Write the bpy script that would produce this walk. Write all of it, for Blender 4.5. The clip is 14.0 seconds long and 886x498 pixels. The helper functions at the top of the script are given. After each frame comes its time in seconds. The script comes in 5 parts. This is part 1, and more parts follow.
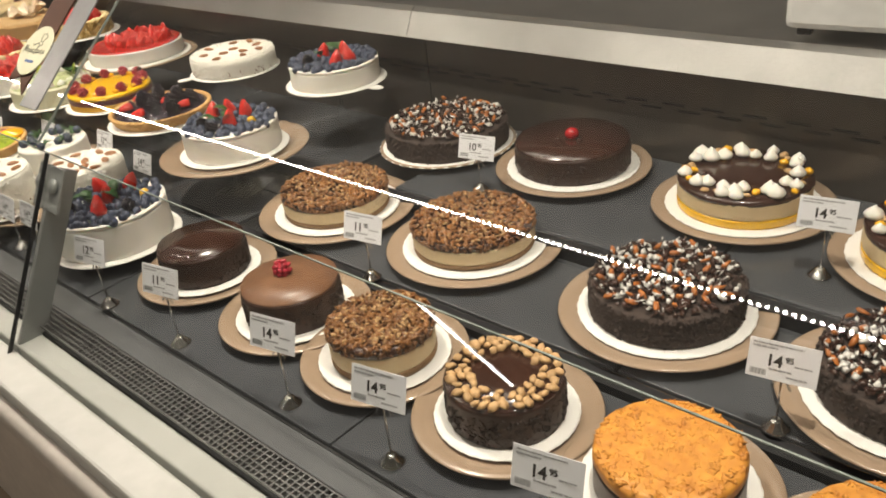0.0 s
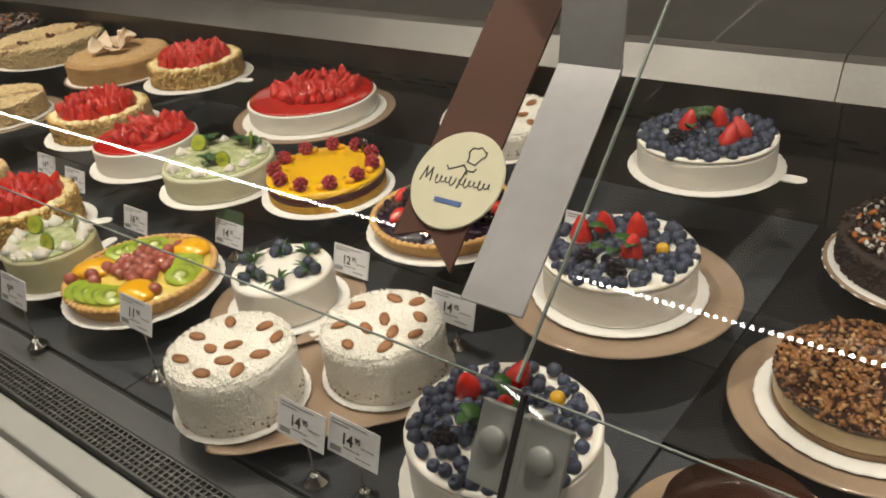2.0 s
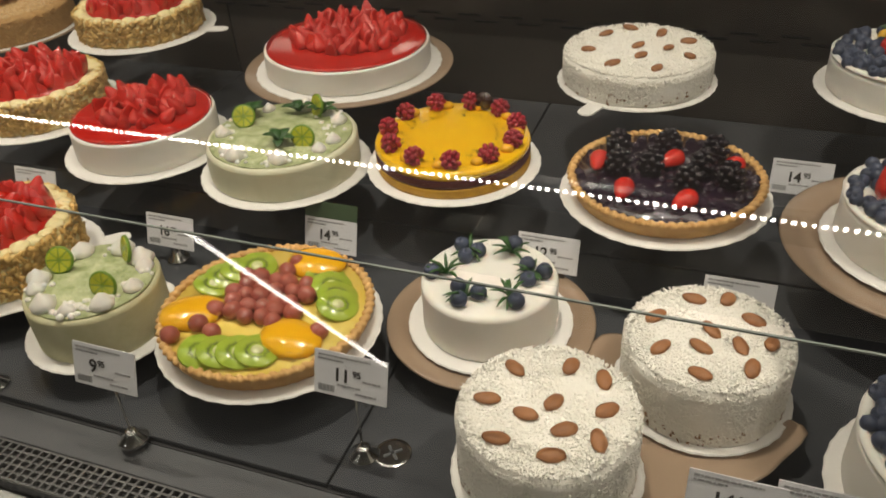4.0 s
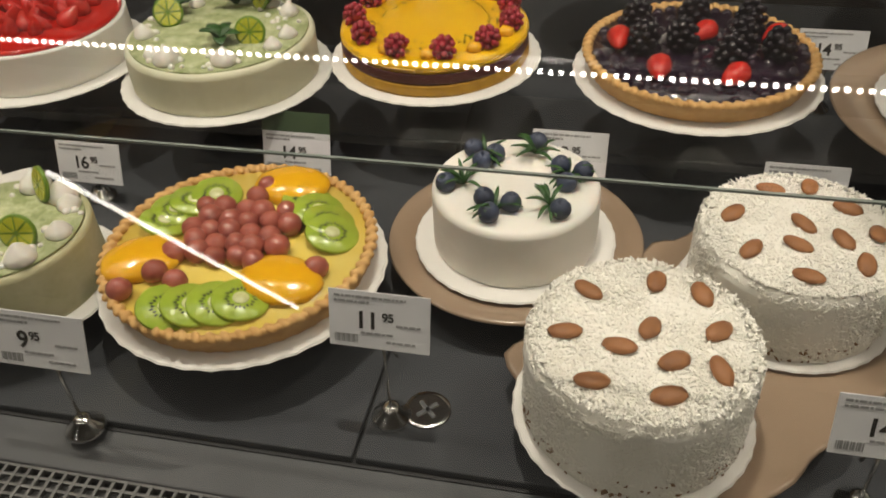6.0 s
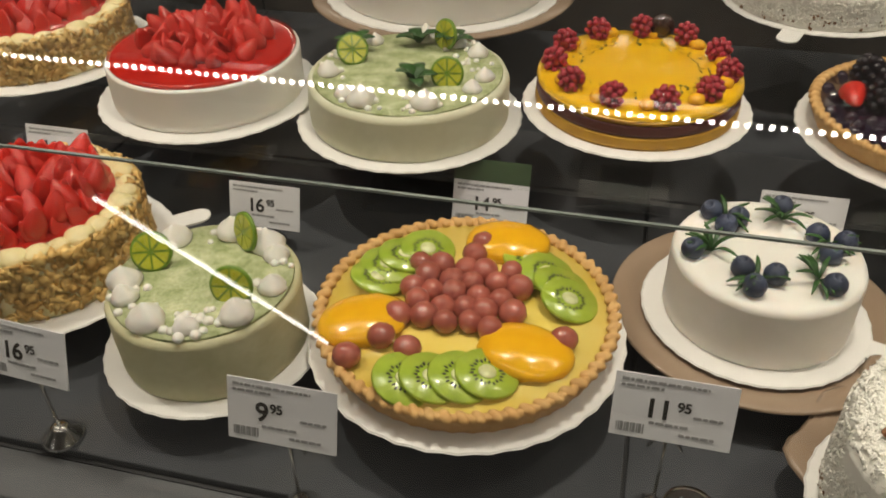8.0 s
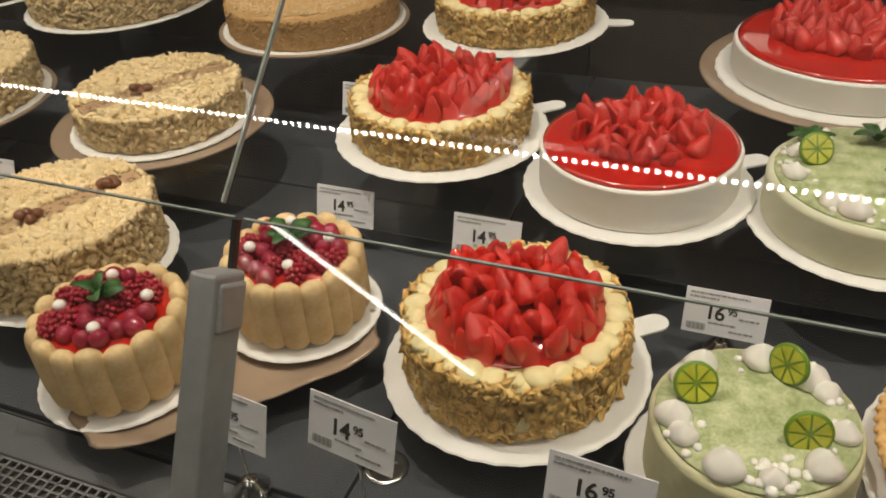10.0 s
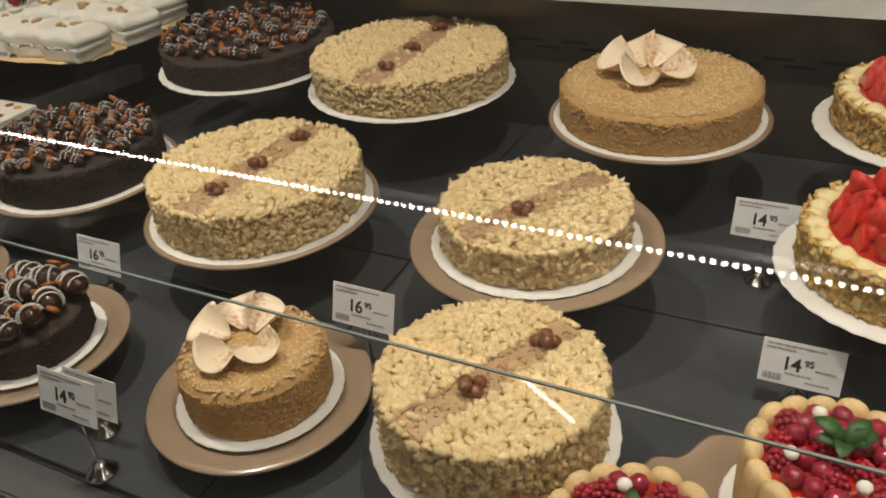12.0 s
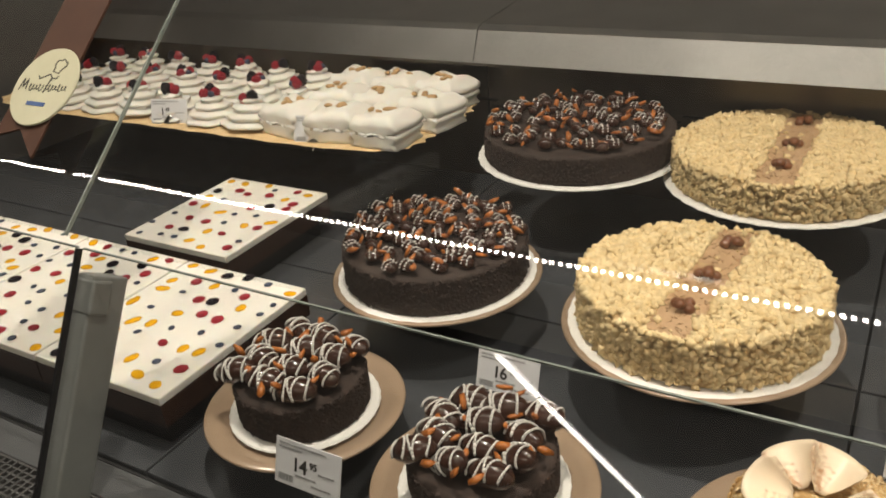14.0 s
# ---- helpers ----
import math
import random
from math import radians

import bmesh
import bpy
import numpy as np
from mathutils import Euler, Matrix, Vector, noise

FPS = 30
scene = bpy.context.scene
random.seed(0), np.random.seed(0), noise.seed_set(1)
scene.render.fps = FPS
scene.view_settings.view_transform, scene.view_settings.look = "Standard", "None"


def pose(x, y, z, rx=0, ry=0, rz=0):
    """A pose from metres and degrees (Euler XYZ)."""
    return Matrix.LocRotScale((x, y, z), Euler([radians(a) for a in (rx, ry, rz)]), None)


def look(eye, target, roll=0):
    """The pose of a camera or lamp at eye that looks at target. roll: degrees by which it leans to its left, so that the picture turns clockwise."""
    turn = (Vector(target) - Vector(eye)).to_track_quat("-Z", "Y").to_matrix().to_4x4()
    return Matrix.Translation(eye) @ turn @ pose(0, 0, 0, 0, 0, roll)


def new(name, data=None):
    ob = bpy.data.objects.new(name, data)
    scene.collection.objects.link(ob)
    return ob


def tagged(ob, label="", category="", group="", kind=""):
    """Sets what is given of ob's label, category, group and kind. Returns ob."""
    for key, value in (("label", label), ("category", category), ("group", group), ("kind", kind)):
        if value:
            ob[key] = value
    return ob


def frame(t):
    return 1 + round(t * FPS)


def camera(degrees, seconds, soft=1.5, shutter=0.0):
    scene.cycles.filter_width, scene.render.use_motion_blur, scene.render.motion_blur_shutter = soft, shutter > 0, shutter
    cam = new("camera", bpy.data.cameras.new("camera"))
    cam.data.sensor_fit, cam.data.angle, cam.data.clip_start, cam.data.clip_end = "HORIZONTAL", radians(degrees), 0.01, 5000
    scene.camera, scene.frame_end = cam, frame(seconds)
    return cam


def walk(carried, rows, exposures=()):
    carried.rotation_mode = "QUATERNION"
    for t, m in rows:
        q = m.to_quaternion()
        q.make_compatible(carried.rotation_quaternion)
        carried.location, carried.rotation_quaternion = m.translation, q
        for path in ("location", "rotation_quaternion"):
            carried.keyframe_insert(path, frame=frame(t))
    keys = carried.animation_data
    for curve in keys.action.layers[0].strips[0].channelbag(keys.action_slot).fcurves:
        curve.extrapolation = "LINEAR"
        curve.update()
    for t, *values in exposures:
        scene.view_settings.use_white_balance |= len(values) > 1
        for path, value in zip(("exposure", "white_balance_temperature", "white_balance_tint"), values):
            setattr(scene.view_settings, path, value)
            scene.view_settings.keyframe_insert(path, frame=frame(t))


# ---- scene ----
cam = camera(56.7, 14.0, soft=1.8)
PATH = [
    (0, (0.04, 0.061, 1.551), (-1.2, 1.301, 0.59), -6.9),
    (0.5, (-0.285, -0.008, 1.55), (-1.531, 1.247, 0.616), -7.7),
    (1, (-0.595, 0.011, 1.545), (-1.806, 1.269, 0.57), -7.5),
    (1.5, (-0.898, 0.106, 1.551), (-2.08, 1.382, 0.564), -6.1),
    (2, (-1.106, 0.101, 1.549), (-2.245, 1.424, 0.573), -6.4),
    (2.5, (-1.347, 0.015, 1.561), (-2.409, 1.37, 0.543), -6.9),
    (2.7, (-1.431, -0.001, 1.544), (-2.453, 1.37, 0.507), -6.5),
    (4.8, (-1.916, 0.099, 1.473), (-2.335, 1.648, 0.279), -2.7),
    (5, (-1.919, 0.106, 1.462), (-2.312, 1.65, 0.254), -2.6),
    (5.5, (-1.949, 0.149, 1.396), (-2.283, 1.676, 0.149), -2.3),
    (6, (-1.998, 0.156, 1.362), (-2.353, 1.651, 0.082), -2.9),
    (6.5, (-2.034, 0.121, 1.358), (-2.441, 1.603, 0.079), -4.2),
    (7, (-2.067, 0.097, 1.356), (-2.447, 1.652, 0.157), -2.5),
    (7.2, (-2.094, 0.119, 1.343), (-2.467, 1.683, 0.154), -1.8),
    (9.3, (-2.396, 0.207, 1.337), (-3.009, 1.66, 0.106), -3.8),
    (9.5, (-2.427, 0.2, 1.352), (-3.099, 1.649, 0.148), -4.6),
    (10, (-2.588, 0.159, 1.397), (-3.265, 1.65, 0.249), -4.4),
    (10.5, (-2.735, 0.083, 1.443), (-3.367, 1.625, 0.338), -3.3),
    (11, (-2.852, 0.109, 1.44), (-3.486, 1.647, 0.328), -2.1),
    (11.5, (-2.992, 0.172, 1.45), (-3.69, 1.671, 0.325), -3.1),
    (12, (-3.08, 0.191, 1.449), (-3.903, 1.656, 0.364), -5.5),
    (12.5, (-3.177, 0.147, 1.453), (-3.906, 1.663, 0.371), -4.6),
    (13, (-3.292, 0.09, 1.473), (-3.93, 1.688, 0.454), -2.9),
    (13.5, (-3.406, 0.039, 1.471), (-4.166, 1.623, 0.515), -4.0),
    (14, (-3.62, 0.087, 1.448), (-4.557, 1.603, 0.541), -4.9),
]
walk(cam, [(t, look(eye, target, roll)) for t, eye, target, roll in PATH],
     exposures=[(0, 0.7), (0.5, 0.7), (1, 0.5), (1.5, 0.22), (2, 0.03), (5, -0.27), (7.2, -0.33), (9.5, -0.17), (12.5, -0.27), (13, -0.1), (14, 0.1)])

# ---- light ----
world = bpy.data.worlds.new("shop_air")
scene.world = world
world.use_nodes = True
world.node_tree.nodes["Background"].inputs[0].default_value = (1.0, 0.93, 0.84, 1)
world.node_tree.nodes["Background"].inputs[1].default_value = 0.06


def area_lamp(name, m, sx, sy, watts, colour):
    data = bpy.data.lights.new(name, "AREA")
    data.shape, data.size, data.size_y, data.energy, data.color = "RECTANGLE", sx, sy, watts, colour
    ob = new(name, data)
    ob.matrix_world = m
    return ob


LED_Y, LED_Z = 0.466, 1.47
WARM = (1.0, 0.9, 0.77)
# two added fill lights that brighten cake sides and case; no known source
area_lamp("fill_light_front", look((-2.6, -1.3, 2.78), (-2.6, -1.3, 0)), 5.0, 0.3, 25, WARM)
area_lamp("fill_light_case", look((-2.4, 1.05, 2.78), (-2.4, 1.05, 0)), 5.6, 0.25, 15, WARM)

# a row of small spotlights over the case: they throw the round shadows on the deck
SPOTS = (-5.0, -4.05, -3.1, -2.15, -1.2, -0.25)
SPOT_Y, SPOT_Z = 0.78, 2.5
for spot_x in SPOTS:
    spot_data = bpy.data.lights.new("case_spot", "SPOT")
    spot_data.energy, spot_data.color, spot_data.shadow_soft_size = 72, WARM, 0.03
    spot_data.spot_size, spot_data.spot_blend = radians(86), 0.7
    new("case_spot", spot_data).matrix_world = look((spot_x, SPOT_Y, SPOT_Z - 0.004), (spot_x, SPOT_Y + 0.3, 0.8))


# ---- materials ----
def mat(name, c1, c2=None, rough=0.6, scale=30.0, bump=0.2, metal=0.0, sss=0.0, fine=6.0, coat=0.0, vary=0.0, depth=0.004, lo=0.35, hi=0.65):
    m = bpy.data.materials.new(name)
    m.use_nodes = True
    nt = m.node_tree
    b = nt.nodes["Principled BSDF"]
    c2 = c2 or tuple(v * 0.8 for v in c1)
    tc = nt.nodes.new("ShaderNodeTexCoord")
    n1 = nt.nodes.new("ShaderNodeTexNoise")
    n1.inputs["Scale"].default_value, n1.inputs["Detail"].default_value = scale, 6
    n2 = nt.nodes.new("ShaderNodeTexNoise")
    n2.inputs["Scale"].default_value, n2.inputs["Detail"].default_value = scale * fine, 4
    nt.links.new(tc.outputs["Object"], n1.inputs["Vector"])
    nt.links.new(tc.outputs["Object"], n2.inputs["Vector"])
    add = nt.nodes.new("ShaderNodeMath")
    add.operation = "MULTIPLY_ADD"
    nt.links.new(n2.outputs["Fac"], add.inputs[0])
    add.inputs[1].default_value = 0.4
    sub = nt.nodes.new("ShaderNodeMath")
    sub.operation = "MULTIPLY"
    sub.inputs[1].default_value = 0.6
    nt.links.new(n1.outputs["Fac"], sub.inputs[0])
    nt.links.new(sub.outputs[0], add.inputs[2])
    ramp = nt.nodes.new("ShaderNodeValToRGB")
    ramp.color_ramp.elements[0].position, ramp.color_ramp.elements[1].position = lo, hi
    ramp.color_ramp.elements[0].color, ramp.color_ramp.elements[1].color = (*c2, 1), (*c1, 1)
    nt.links.new(add.outputs[0], ramp.inputs[0])
    out = ramp.outputs[0]
    if vary:
        oi = nt.nodes.new("ShaderNodeObjectInfo")
        gi = nt.nodes.new("ShaderNodeNewGeometry")
        sm = nt.nodes.new("ShaderNodeMath")
        sm.operation = "ADD"
        nt.links.new(oi.outputs["Random"], sm.inputs[0])
        nt.links.new(gi.outputs["Random Per Island"], sm.inputs[1])
        mr = nt.nodes.new("ShaderNodeMapRange")
        mr.inputs[1].default_value, mr.inputs[2].default_value = 0, 2
        mr.inputs[3].default_value, mr.inputs[4].default_value = 1 - vary, 1 + vary
        nt.links.new(sm.outputs[0], mr.inputs[0])
        hs = nt.nodes.new("ShaderNodeHueSaturation")
        nt.links.new(out, hs.inputs["Color"])
        nt.links.new(mr.outputs[0], hs.inputs["Value"])
        out = hs.outputs[0]
    nt.links.new(out, b.inputs["Base Color"])
    b.inputs["Roughness"].default_value, b.inputs["Metallic"].default_value = rough, metal
    b.inputs["Coat Weight"].default_value = coat
    b.inputs["Coat Roughness"].default_value = 0.08
    if sss:
        b.inputs["Subsurface Weight"].default_value = sss
        b.inputs["Subsurface Radius"].default_value = (0.008, 0.005, 0.003)
        b.inputs["Subsurface Scale"].default_value = 0.5
    if bump:
        bp = nt.nodes.new("ShaderNodeBump")
        bp.inputs["Strength"].default_value, bp.inputs["Distance"].default_value = bump, depth
        nt.links.new(add.outputs[0], bp.inputs["Height"])
        nt.links.new(bp.outputs[0], b.inputs["Normal"])
    return m


def glow(name, colour, strength):
    m = bpy.data.materials.new(name)
    m.use_nodes = True
    b = m.node_tree.nodes["Principled BSDF"]
    b.inputs["Base Color"].default_value = (0.8, 0.8, 0.8, 1)
    b.inputs["Emission Color"].default_value = (*colour, 1)
    b.inputs["Emission Strength"].default_value = strength
    return m


def clear(name, tint, gloss, rough=0.0, dust=0.0):
    """Thin clear sheet: lets light through, mirrors a share of it by Fresnel, and carries a film of dust."""
    m = bpy.data.materials.new(name)
    m.use_nodes = True
    nt = m.node_tree
    nt.nodes.remove(nt.nodes["Principled BSDF"])
    t, g, mix, lw, pw, ma = (nt.nodes.new("ShaderNode" + k) for k in ("BsdfTransparent", "BsdfGlossy", "MixShader", "LayerWeight", "Math", "Math"))
    t.inputs[0].default_value = (*tint, 1)
    g.inputs["Roughness"].default_value = rough
    lw.inputs["Blend"].default_value = 0.5
    pw.operation, pw.inputs[1].default_value = "POWER", 4.0
    ma.operation, ma.inputs[1].default_value, ma.inputs[2].default_value = "MULTIPLY_ADD", 0.5, gloss
    nt.links.new(lw.outputs["Facing"], pw.inputs[0])
    nt.links.new(pw.outputs[0], ma.inputs[0])
    nt.links.new(ma.outputs[0], mix.inputs[0])
    nt.links.new(t.outputs[0], mix.inputs[1])
    nt.links.new(g.outputs[0], mix.inputs[2])
    out = mix.outputs[0]
    if dust:
        film, veil = nt.nodes.new("ShaderNodeMixShader"), nt.nodes.new("ShaderNodeBsdfDiffuse")
        veil.inputs[0].default_value = (0.75, 0.75, 0.74, 1)
        film.inputs[0].default_value = dust
        nt.links.new(out, film.inputs[1])
        nt.links.new(veil.outputs[0], film.inputs[2])
        out = film.outputs[0]
    nt.links.new(out, nt.nodes["Material Output"].inputs[0])
    return m


M = {
    "glass": clear("display_glass", (0.985, 0.995, 0.985), 0.055, 0.0, 0.004),
    "acrylic": clear("clear_acrylic", (0.95, 0.96, 0.96), 0.05),
    "glass_edge": mat("glass_edge", (0.26, 0.29, 0.26), (0.16, 0.19, 0.17), 0.15, 20, 0.05),
    "joint": mat("black_joint", (0.015, 0.015, 0.016), None, 0.4, 40, 0.1),
    "deck": mat("deck_panel", (0.068, 0.071, 0.077), (0.05, 0.053, 0.058), 0.2, 14, 0.06, fine=30),
    "deck_gap": mat("deck_gap", (0.012, 0.012, 0.013), None, 0.5, 30, 0.1),
    "back": mat("dark_steel_panel", (0.13, 0.115, 0.1), (0.09, 0.08, 0.07), 0.3, 5, 0.05, metal=0.6),
    "steel": mat("brushed_steel", (0.6, 0.585, 0.56), (0.48, 0.47, 0.45), 0.32, 9, 0.04, metal=1.0, fine=20),
    "grey_strip": mat("grey_strip", (0.1, 0.103, 0.107), (0.075, 0.077, 0.08), 0.4, 10, 0.05),
    "grille": mat("grille_metal", (0.22, 0.215, 0.21), (0.15, 0.15, 0.15), 0.35, 25, 0.1, metal=0.7),
    "sill": mat("pale_sill", (0.46, 0.46, 0.43), (0.4, 0.4, 0.37), 0.35, 6, 0.05),
    "bumper": mat("pale_bumper", (0.5, 0.46, 0.41), (0.4, 0.37, 0.33), 0.45, 8, 0.05),
    "post": mat("satin_post", (0.32, 0.33, 0.32), (0.26, 0.27, 0.26), 0.4, 12, 0.05, metal=0.4),
    "tile": mat("floor_tile", (0.3, 0.235, 0.17), (0.25, 0.19, 0.14), 0.4, 5, 0.05, vary=0.12),
    "grout": mat("floor_grout", (0.06, 0.05, 0.045), None, 0.9, 20, 0.2),
    "wall": mat("dark_wall", (0.1, 0.095, 0.09), (0.075, 0.07, 0.066), 0.6, 3, 0.1),
    "shop_wall": mat("shop_wall", (0.5, 0.46, 0.41), (0.4, 0.37, 0.33), 0.7, 2, 0.1),
    "ceiling": mat("shop_ceiling", (0.55, 0.53, 0.5), None, 0.8, 3, 0.1),
    "brown_sign": mat("brown_sign", (0.055, 0.019, 0.006), (0.042, 0.014, 0.005), 0.8, 6, 0.05),
    "strap": mat("satin_strap", (0.28, 0.28, 0.28), (0.24, 0.24, 0.24), 0.45, 10, 0.04, metal=0.5),
    "cream_badge": mat("cream_badge", (0.45, 0.44, 0.31), (0.41, 0.4, 0.28), 0.5, 10, 0.03),
    "ink": mat("dark_ink", (0.03, 0.028, 0.025), None, 0.6, 30, 0.0),
    "ink_grey": mat("grey_ink", (0.3, 0.3, 0.3), None, 0.6, 30, 0.0),
    "ink_blue": mat("blue_ink", (0.05, 0.1, 0.25), None, 0.6, 30, 0.0),
    "label": mat("label_paper", (0.74, 0.74, 0.75), (0.68, 0.68, 0.7), 0.45, 12, 0.03),
    "green_label": mat("green_label", (0.06, 0.1, 0.05), (0.04, 0.07, 0.035), 0.4, 12, 0.03),
    "chrome": mat("chrome", (0.75, 0.74, 0.72), (0.6, 0.59, 0.57), 0.16, 15, 0.03, metal=1.0),
    "card": mat("white_card", (0.8, 0.78, 0.74), (0.72, 0.7, 0.66), 0.6, 12, 0.08),
    "plate": mat("brown_plate", (0.34, 0.245, 0.17), (0.28, 0.2, 0.135), 0.22, 7, 0.04, coat=0.6),
    "cream": mat("white_cream", (0.84, 0.81, 0.74), (0.74, 0.71, 0.64), 0.55, 22, 0.35, sss=0.15),
    "custard": mat("pale_custard_cream", (0.82, 0.72, 0.42), (0.74, 0.62, 0.3), 0.55, 22, 0.35, sss=0.15),
    "coconut": mat("coconut_flake", (0.9, 0.88, 0.81), (0.86, 0.83, 0.75), 0.7, 90, 0.3, vary=0.04),
    "green_cream": mat("pistachio_cream", (0.62, 0.59, 0.38), (0.5, 0.48, 0.27), 0.6, 28, 0.35, sss=0.1),
    "green_top": mat("lime_crumb_top", (0.58, 0.6, 0.36), (0.22, 0.27, 0.09), 0.7, 60, 0.4),
    "pale_side": mat("pale_green_cream", (0.66, 0.65, 0.48), (0.56, 0.55, 0.38), 0.5, 20, 0.3, sss=0.1),
    "choc": mat("dark_chocolate", (0.05, 0.022, 0.013), (0.026, 0.012, 0.008), 0.4, 40, 0.3),
    "choc_glaze": mat("chocolate_glaze", (0.05, 0.021, 0.013), (0.028, 0.012, 0.008), 0.22, 10, 0.1, coat=0.4),
    "choc_crumb": mat("chocolate_crumb", (0.06, 0.036, 0.026), (0.022, 0.013, 0.01), 0.75, 110, 0.9, vary=0.3),
    "milk_choc": mat("milk_chocolate", (0.2, 0.1, 0.05), (0.13, 0.06, 0.03), 0.35, 30, 0.2),
    "caramel": mat("caramel_nut", (0.32, 0.14, 0.04), (0.1, 0.04, 0.015), 0.3, 70, 0.6, coat=0.4, vary=0.35),
    "orange_crumb": mat("orange_crumb", (0.72, 0.33, 0.05), (0.45, 0.16, 0.02), 0.45, 60, 0.6, coat=0.2),
    "orange_bit": mat("candied_peel", (0.42, 0.14, 0.022), (0.24, 0.07, 0.012), 0.35, 60, 0.3, vary=0.25),
    "cheese": mat("cheesecake_layer", (0.72, 0.58, 0.36), (0.62, 0.47, 0.26), 0.55, 18, 0.15, sss=0.1),
    "biscuit": mat("biscuit_base", (0.3, 0.18, 0.09), (0.2, 0.11, 0.05), 0.8, 90, 0.6),
    "walnut": mat("walnut_piece", (0.55, 0.36, 0.17), (0.33, 0.19, 0.08), 0.6, 80, 0.5, vary=0.25),
    "almond": mat("almond", (0.38, 0.17, 0.065), (0.2, 0.08, 0.03), 0.5, 120, 0.4, vary=0.2),
    "flake": mat("almond_flake", (0.78, 0.55, 0.2), (0.55, 0.31, 0.08), 0.55, 60, 0.3, vary=0.3),
    "crumble": mat("pastry_crumble", (0.78, 0.63, 0.37), (0.64, 0.46, 0.22), 0.7, 70, 0.5, vary=0.18),
    "crumble_body": mat("crumb_coat", (0.62, 0.46, 0.25), (0.42, 0.27, 0.11), 0.75, 110, 0.9),
    "honey_crumb": mat("honey_crumb", (0.64, 0.41, 0.17), (0.46, 0.26, 0.09), 0.75, 130, 0.8),
    "dust": mat("sugar_dust", (0.76, 0.58, 0.34), (0.62, 0.42, 0.2), 0.8, 40, 0.3),
    "nut_paste": mat("nut_cream", (0.5, 0.33, 0.19), (0.4, 0.25, 0.13), 0.5, 20, 0.2),
    "hazelnut": mat("hazelnut", (0.2, 0.075, 0.03), (0.12, 0.045, 0.018), 0.35, 60, 0.3, vary=0.2, coat=0.3),
    "straw": mat("strawberry", (0.62, 0.03, 0.014), (0.42, 0.01, 0.007), 0.2, 190, 0.5, sss=0.1, coat=0.6, vary=0.2),
    "jelly": mat("strawberry_jelly", (0.55, 0.02, 0.01), (0.42, 0.012, 0.008), 0.12, 25, 0.08, coat=0.7),
    "rasp": mat("raspberry", (0.45, 0.025, 0.045), (0.3, 0.012, 0.025), 0.35, 250, 0.5, coat=0.3, vary=0.2),
    "glazed_rasp": mat("glazed_raspberry", (0.32, 0.02, 0.045), (0.2, 0.012, 0.03), 0.14, 90, 0.2, sss=0.1, coat=0.6, vary=0.3),
    "cherry": mat("glazed_cherry", (0.4, 0.012, 0.015), None, 0.12, 30, 0.05, coat=0.8),
    "blueb": mat("blueberry", (0.055, 0.07, 0.115), (0.014, 0.017, 0.032), 0.5, 90, 0.15, vary=0.35),
    "blackb": mat("blackberry", (0.012, 0.008, 0.014), None, 0.25, 100, 0.2, coat=0.3),
    "grape": mat("red_grape", (0.42, 0.13, 0.085), (0.22, 0.05, 0.04), 0.15, 50, 0.08, sss=0.15, coat=0.6, vary=0.25),
    "kiwi": mat("kiwi_flesh", (0.42, 0.52, 0.06), (0.26, 0.38, 0.03), 0.25, 60, 0.2, coat=0.5),
    "kiwi_core": mat("kiwi_core", (0.68, 0.7, 0.35), None, 0.3, 60, 0.1),
    "mango": mat("peach_half", (0.86, 0.47, 0.012), (0.78, 0.38, 0.008), 0.2, 18, 0.1, coat=0.6),
    "mango_top": mat("mango_glaze", (0.85, 0.5, 0.006), (0.76, 0.41, 0.005), 0.2, 14, 0.05, coat=0.5),
    "mango_side": mat("mango_sponge", (0.6, 0.33, 0.02), (0.4, 0.2, 0.012), 0.6, 80, 0.5),
    "maroon": mat("berry_layer", (0.1, 0.02, 0.015), None, 0.5, 50, 0.3),
    "tart": mat("tart_crust", (0.7, 0.44, 0.17), (0.52, 0.28, 0.085), 0.65, 50, 0.4, vary=0.1),
    "custard_fill": mat("tart_custard", (0.8, 0.64, 0.17), (0.74, 0.54, 0.08), 0.2, 14, 0.08, coat=0.6),
    "dark_glaze": mat("berry_glaze", (0.012, 0.01, 0.022), (0.03, 0.01, 0.02), 0.12, 60, 0.4, coat=0.6),
    "leaf": mat("mint_leaf", (0.04, 0.115, 0.022), (0.015, 0.05, 0.01), 0.45, 80, 0.3, vary=0.25),
    "lime": mat("lime_flesh", (0.56, 0.55, 0.06), (0.36, 0.4, 0.025), 0.25, 50, 0.15, coat=0.4),
    "lime_skin": mat("lime_skin", (0.16, 0.28, 0.02), None, 0.35, 90, 0.2),
    "finger": mat("sponge_finger", (0.78, 0.6, 0.33), (0.6, 0.4, 0.17), 0.7, 45, 0.3, vary=0.1),
    "petal": mat("white_chocolate_petal", (0.82, 0.68, 0.5), (0.42, 0.19, 0.07), 0.35, 34, 0.1, vary=0.12, lo=0.36, hi=0.52),
    "gold": mat("physalis", (0.78, 0.45, 0.03), None, 0.3, 30, 0.1),
    "white_bar": mat("icing_drizzle", (0.66, 0.64, 0.6), None, 0.4, 30, 0.1),
    "led_bar": mat("white_profile", (0.7, 0.7, 0.68), None, 0.4, 8, 0.03),
    "led": glow("led_dot", (1.0, 0.9, 0.77), 85.0),
    "tube": glow("ceiling_tube", (1.0, 0.93, 0.84), 12.0),
}


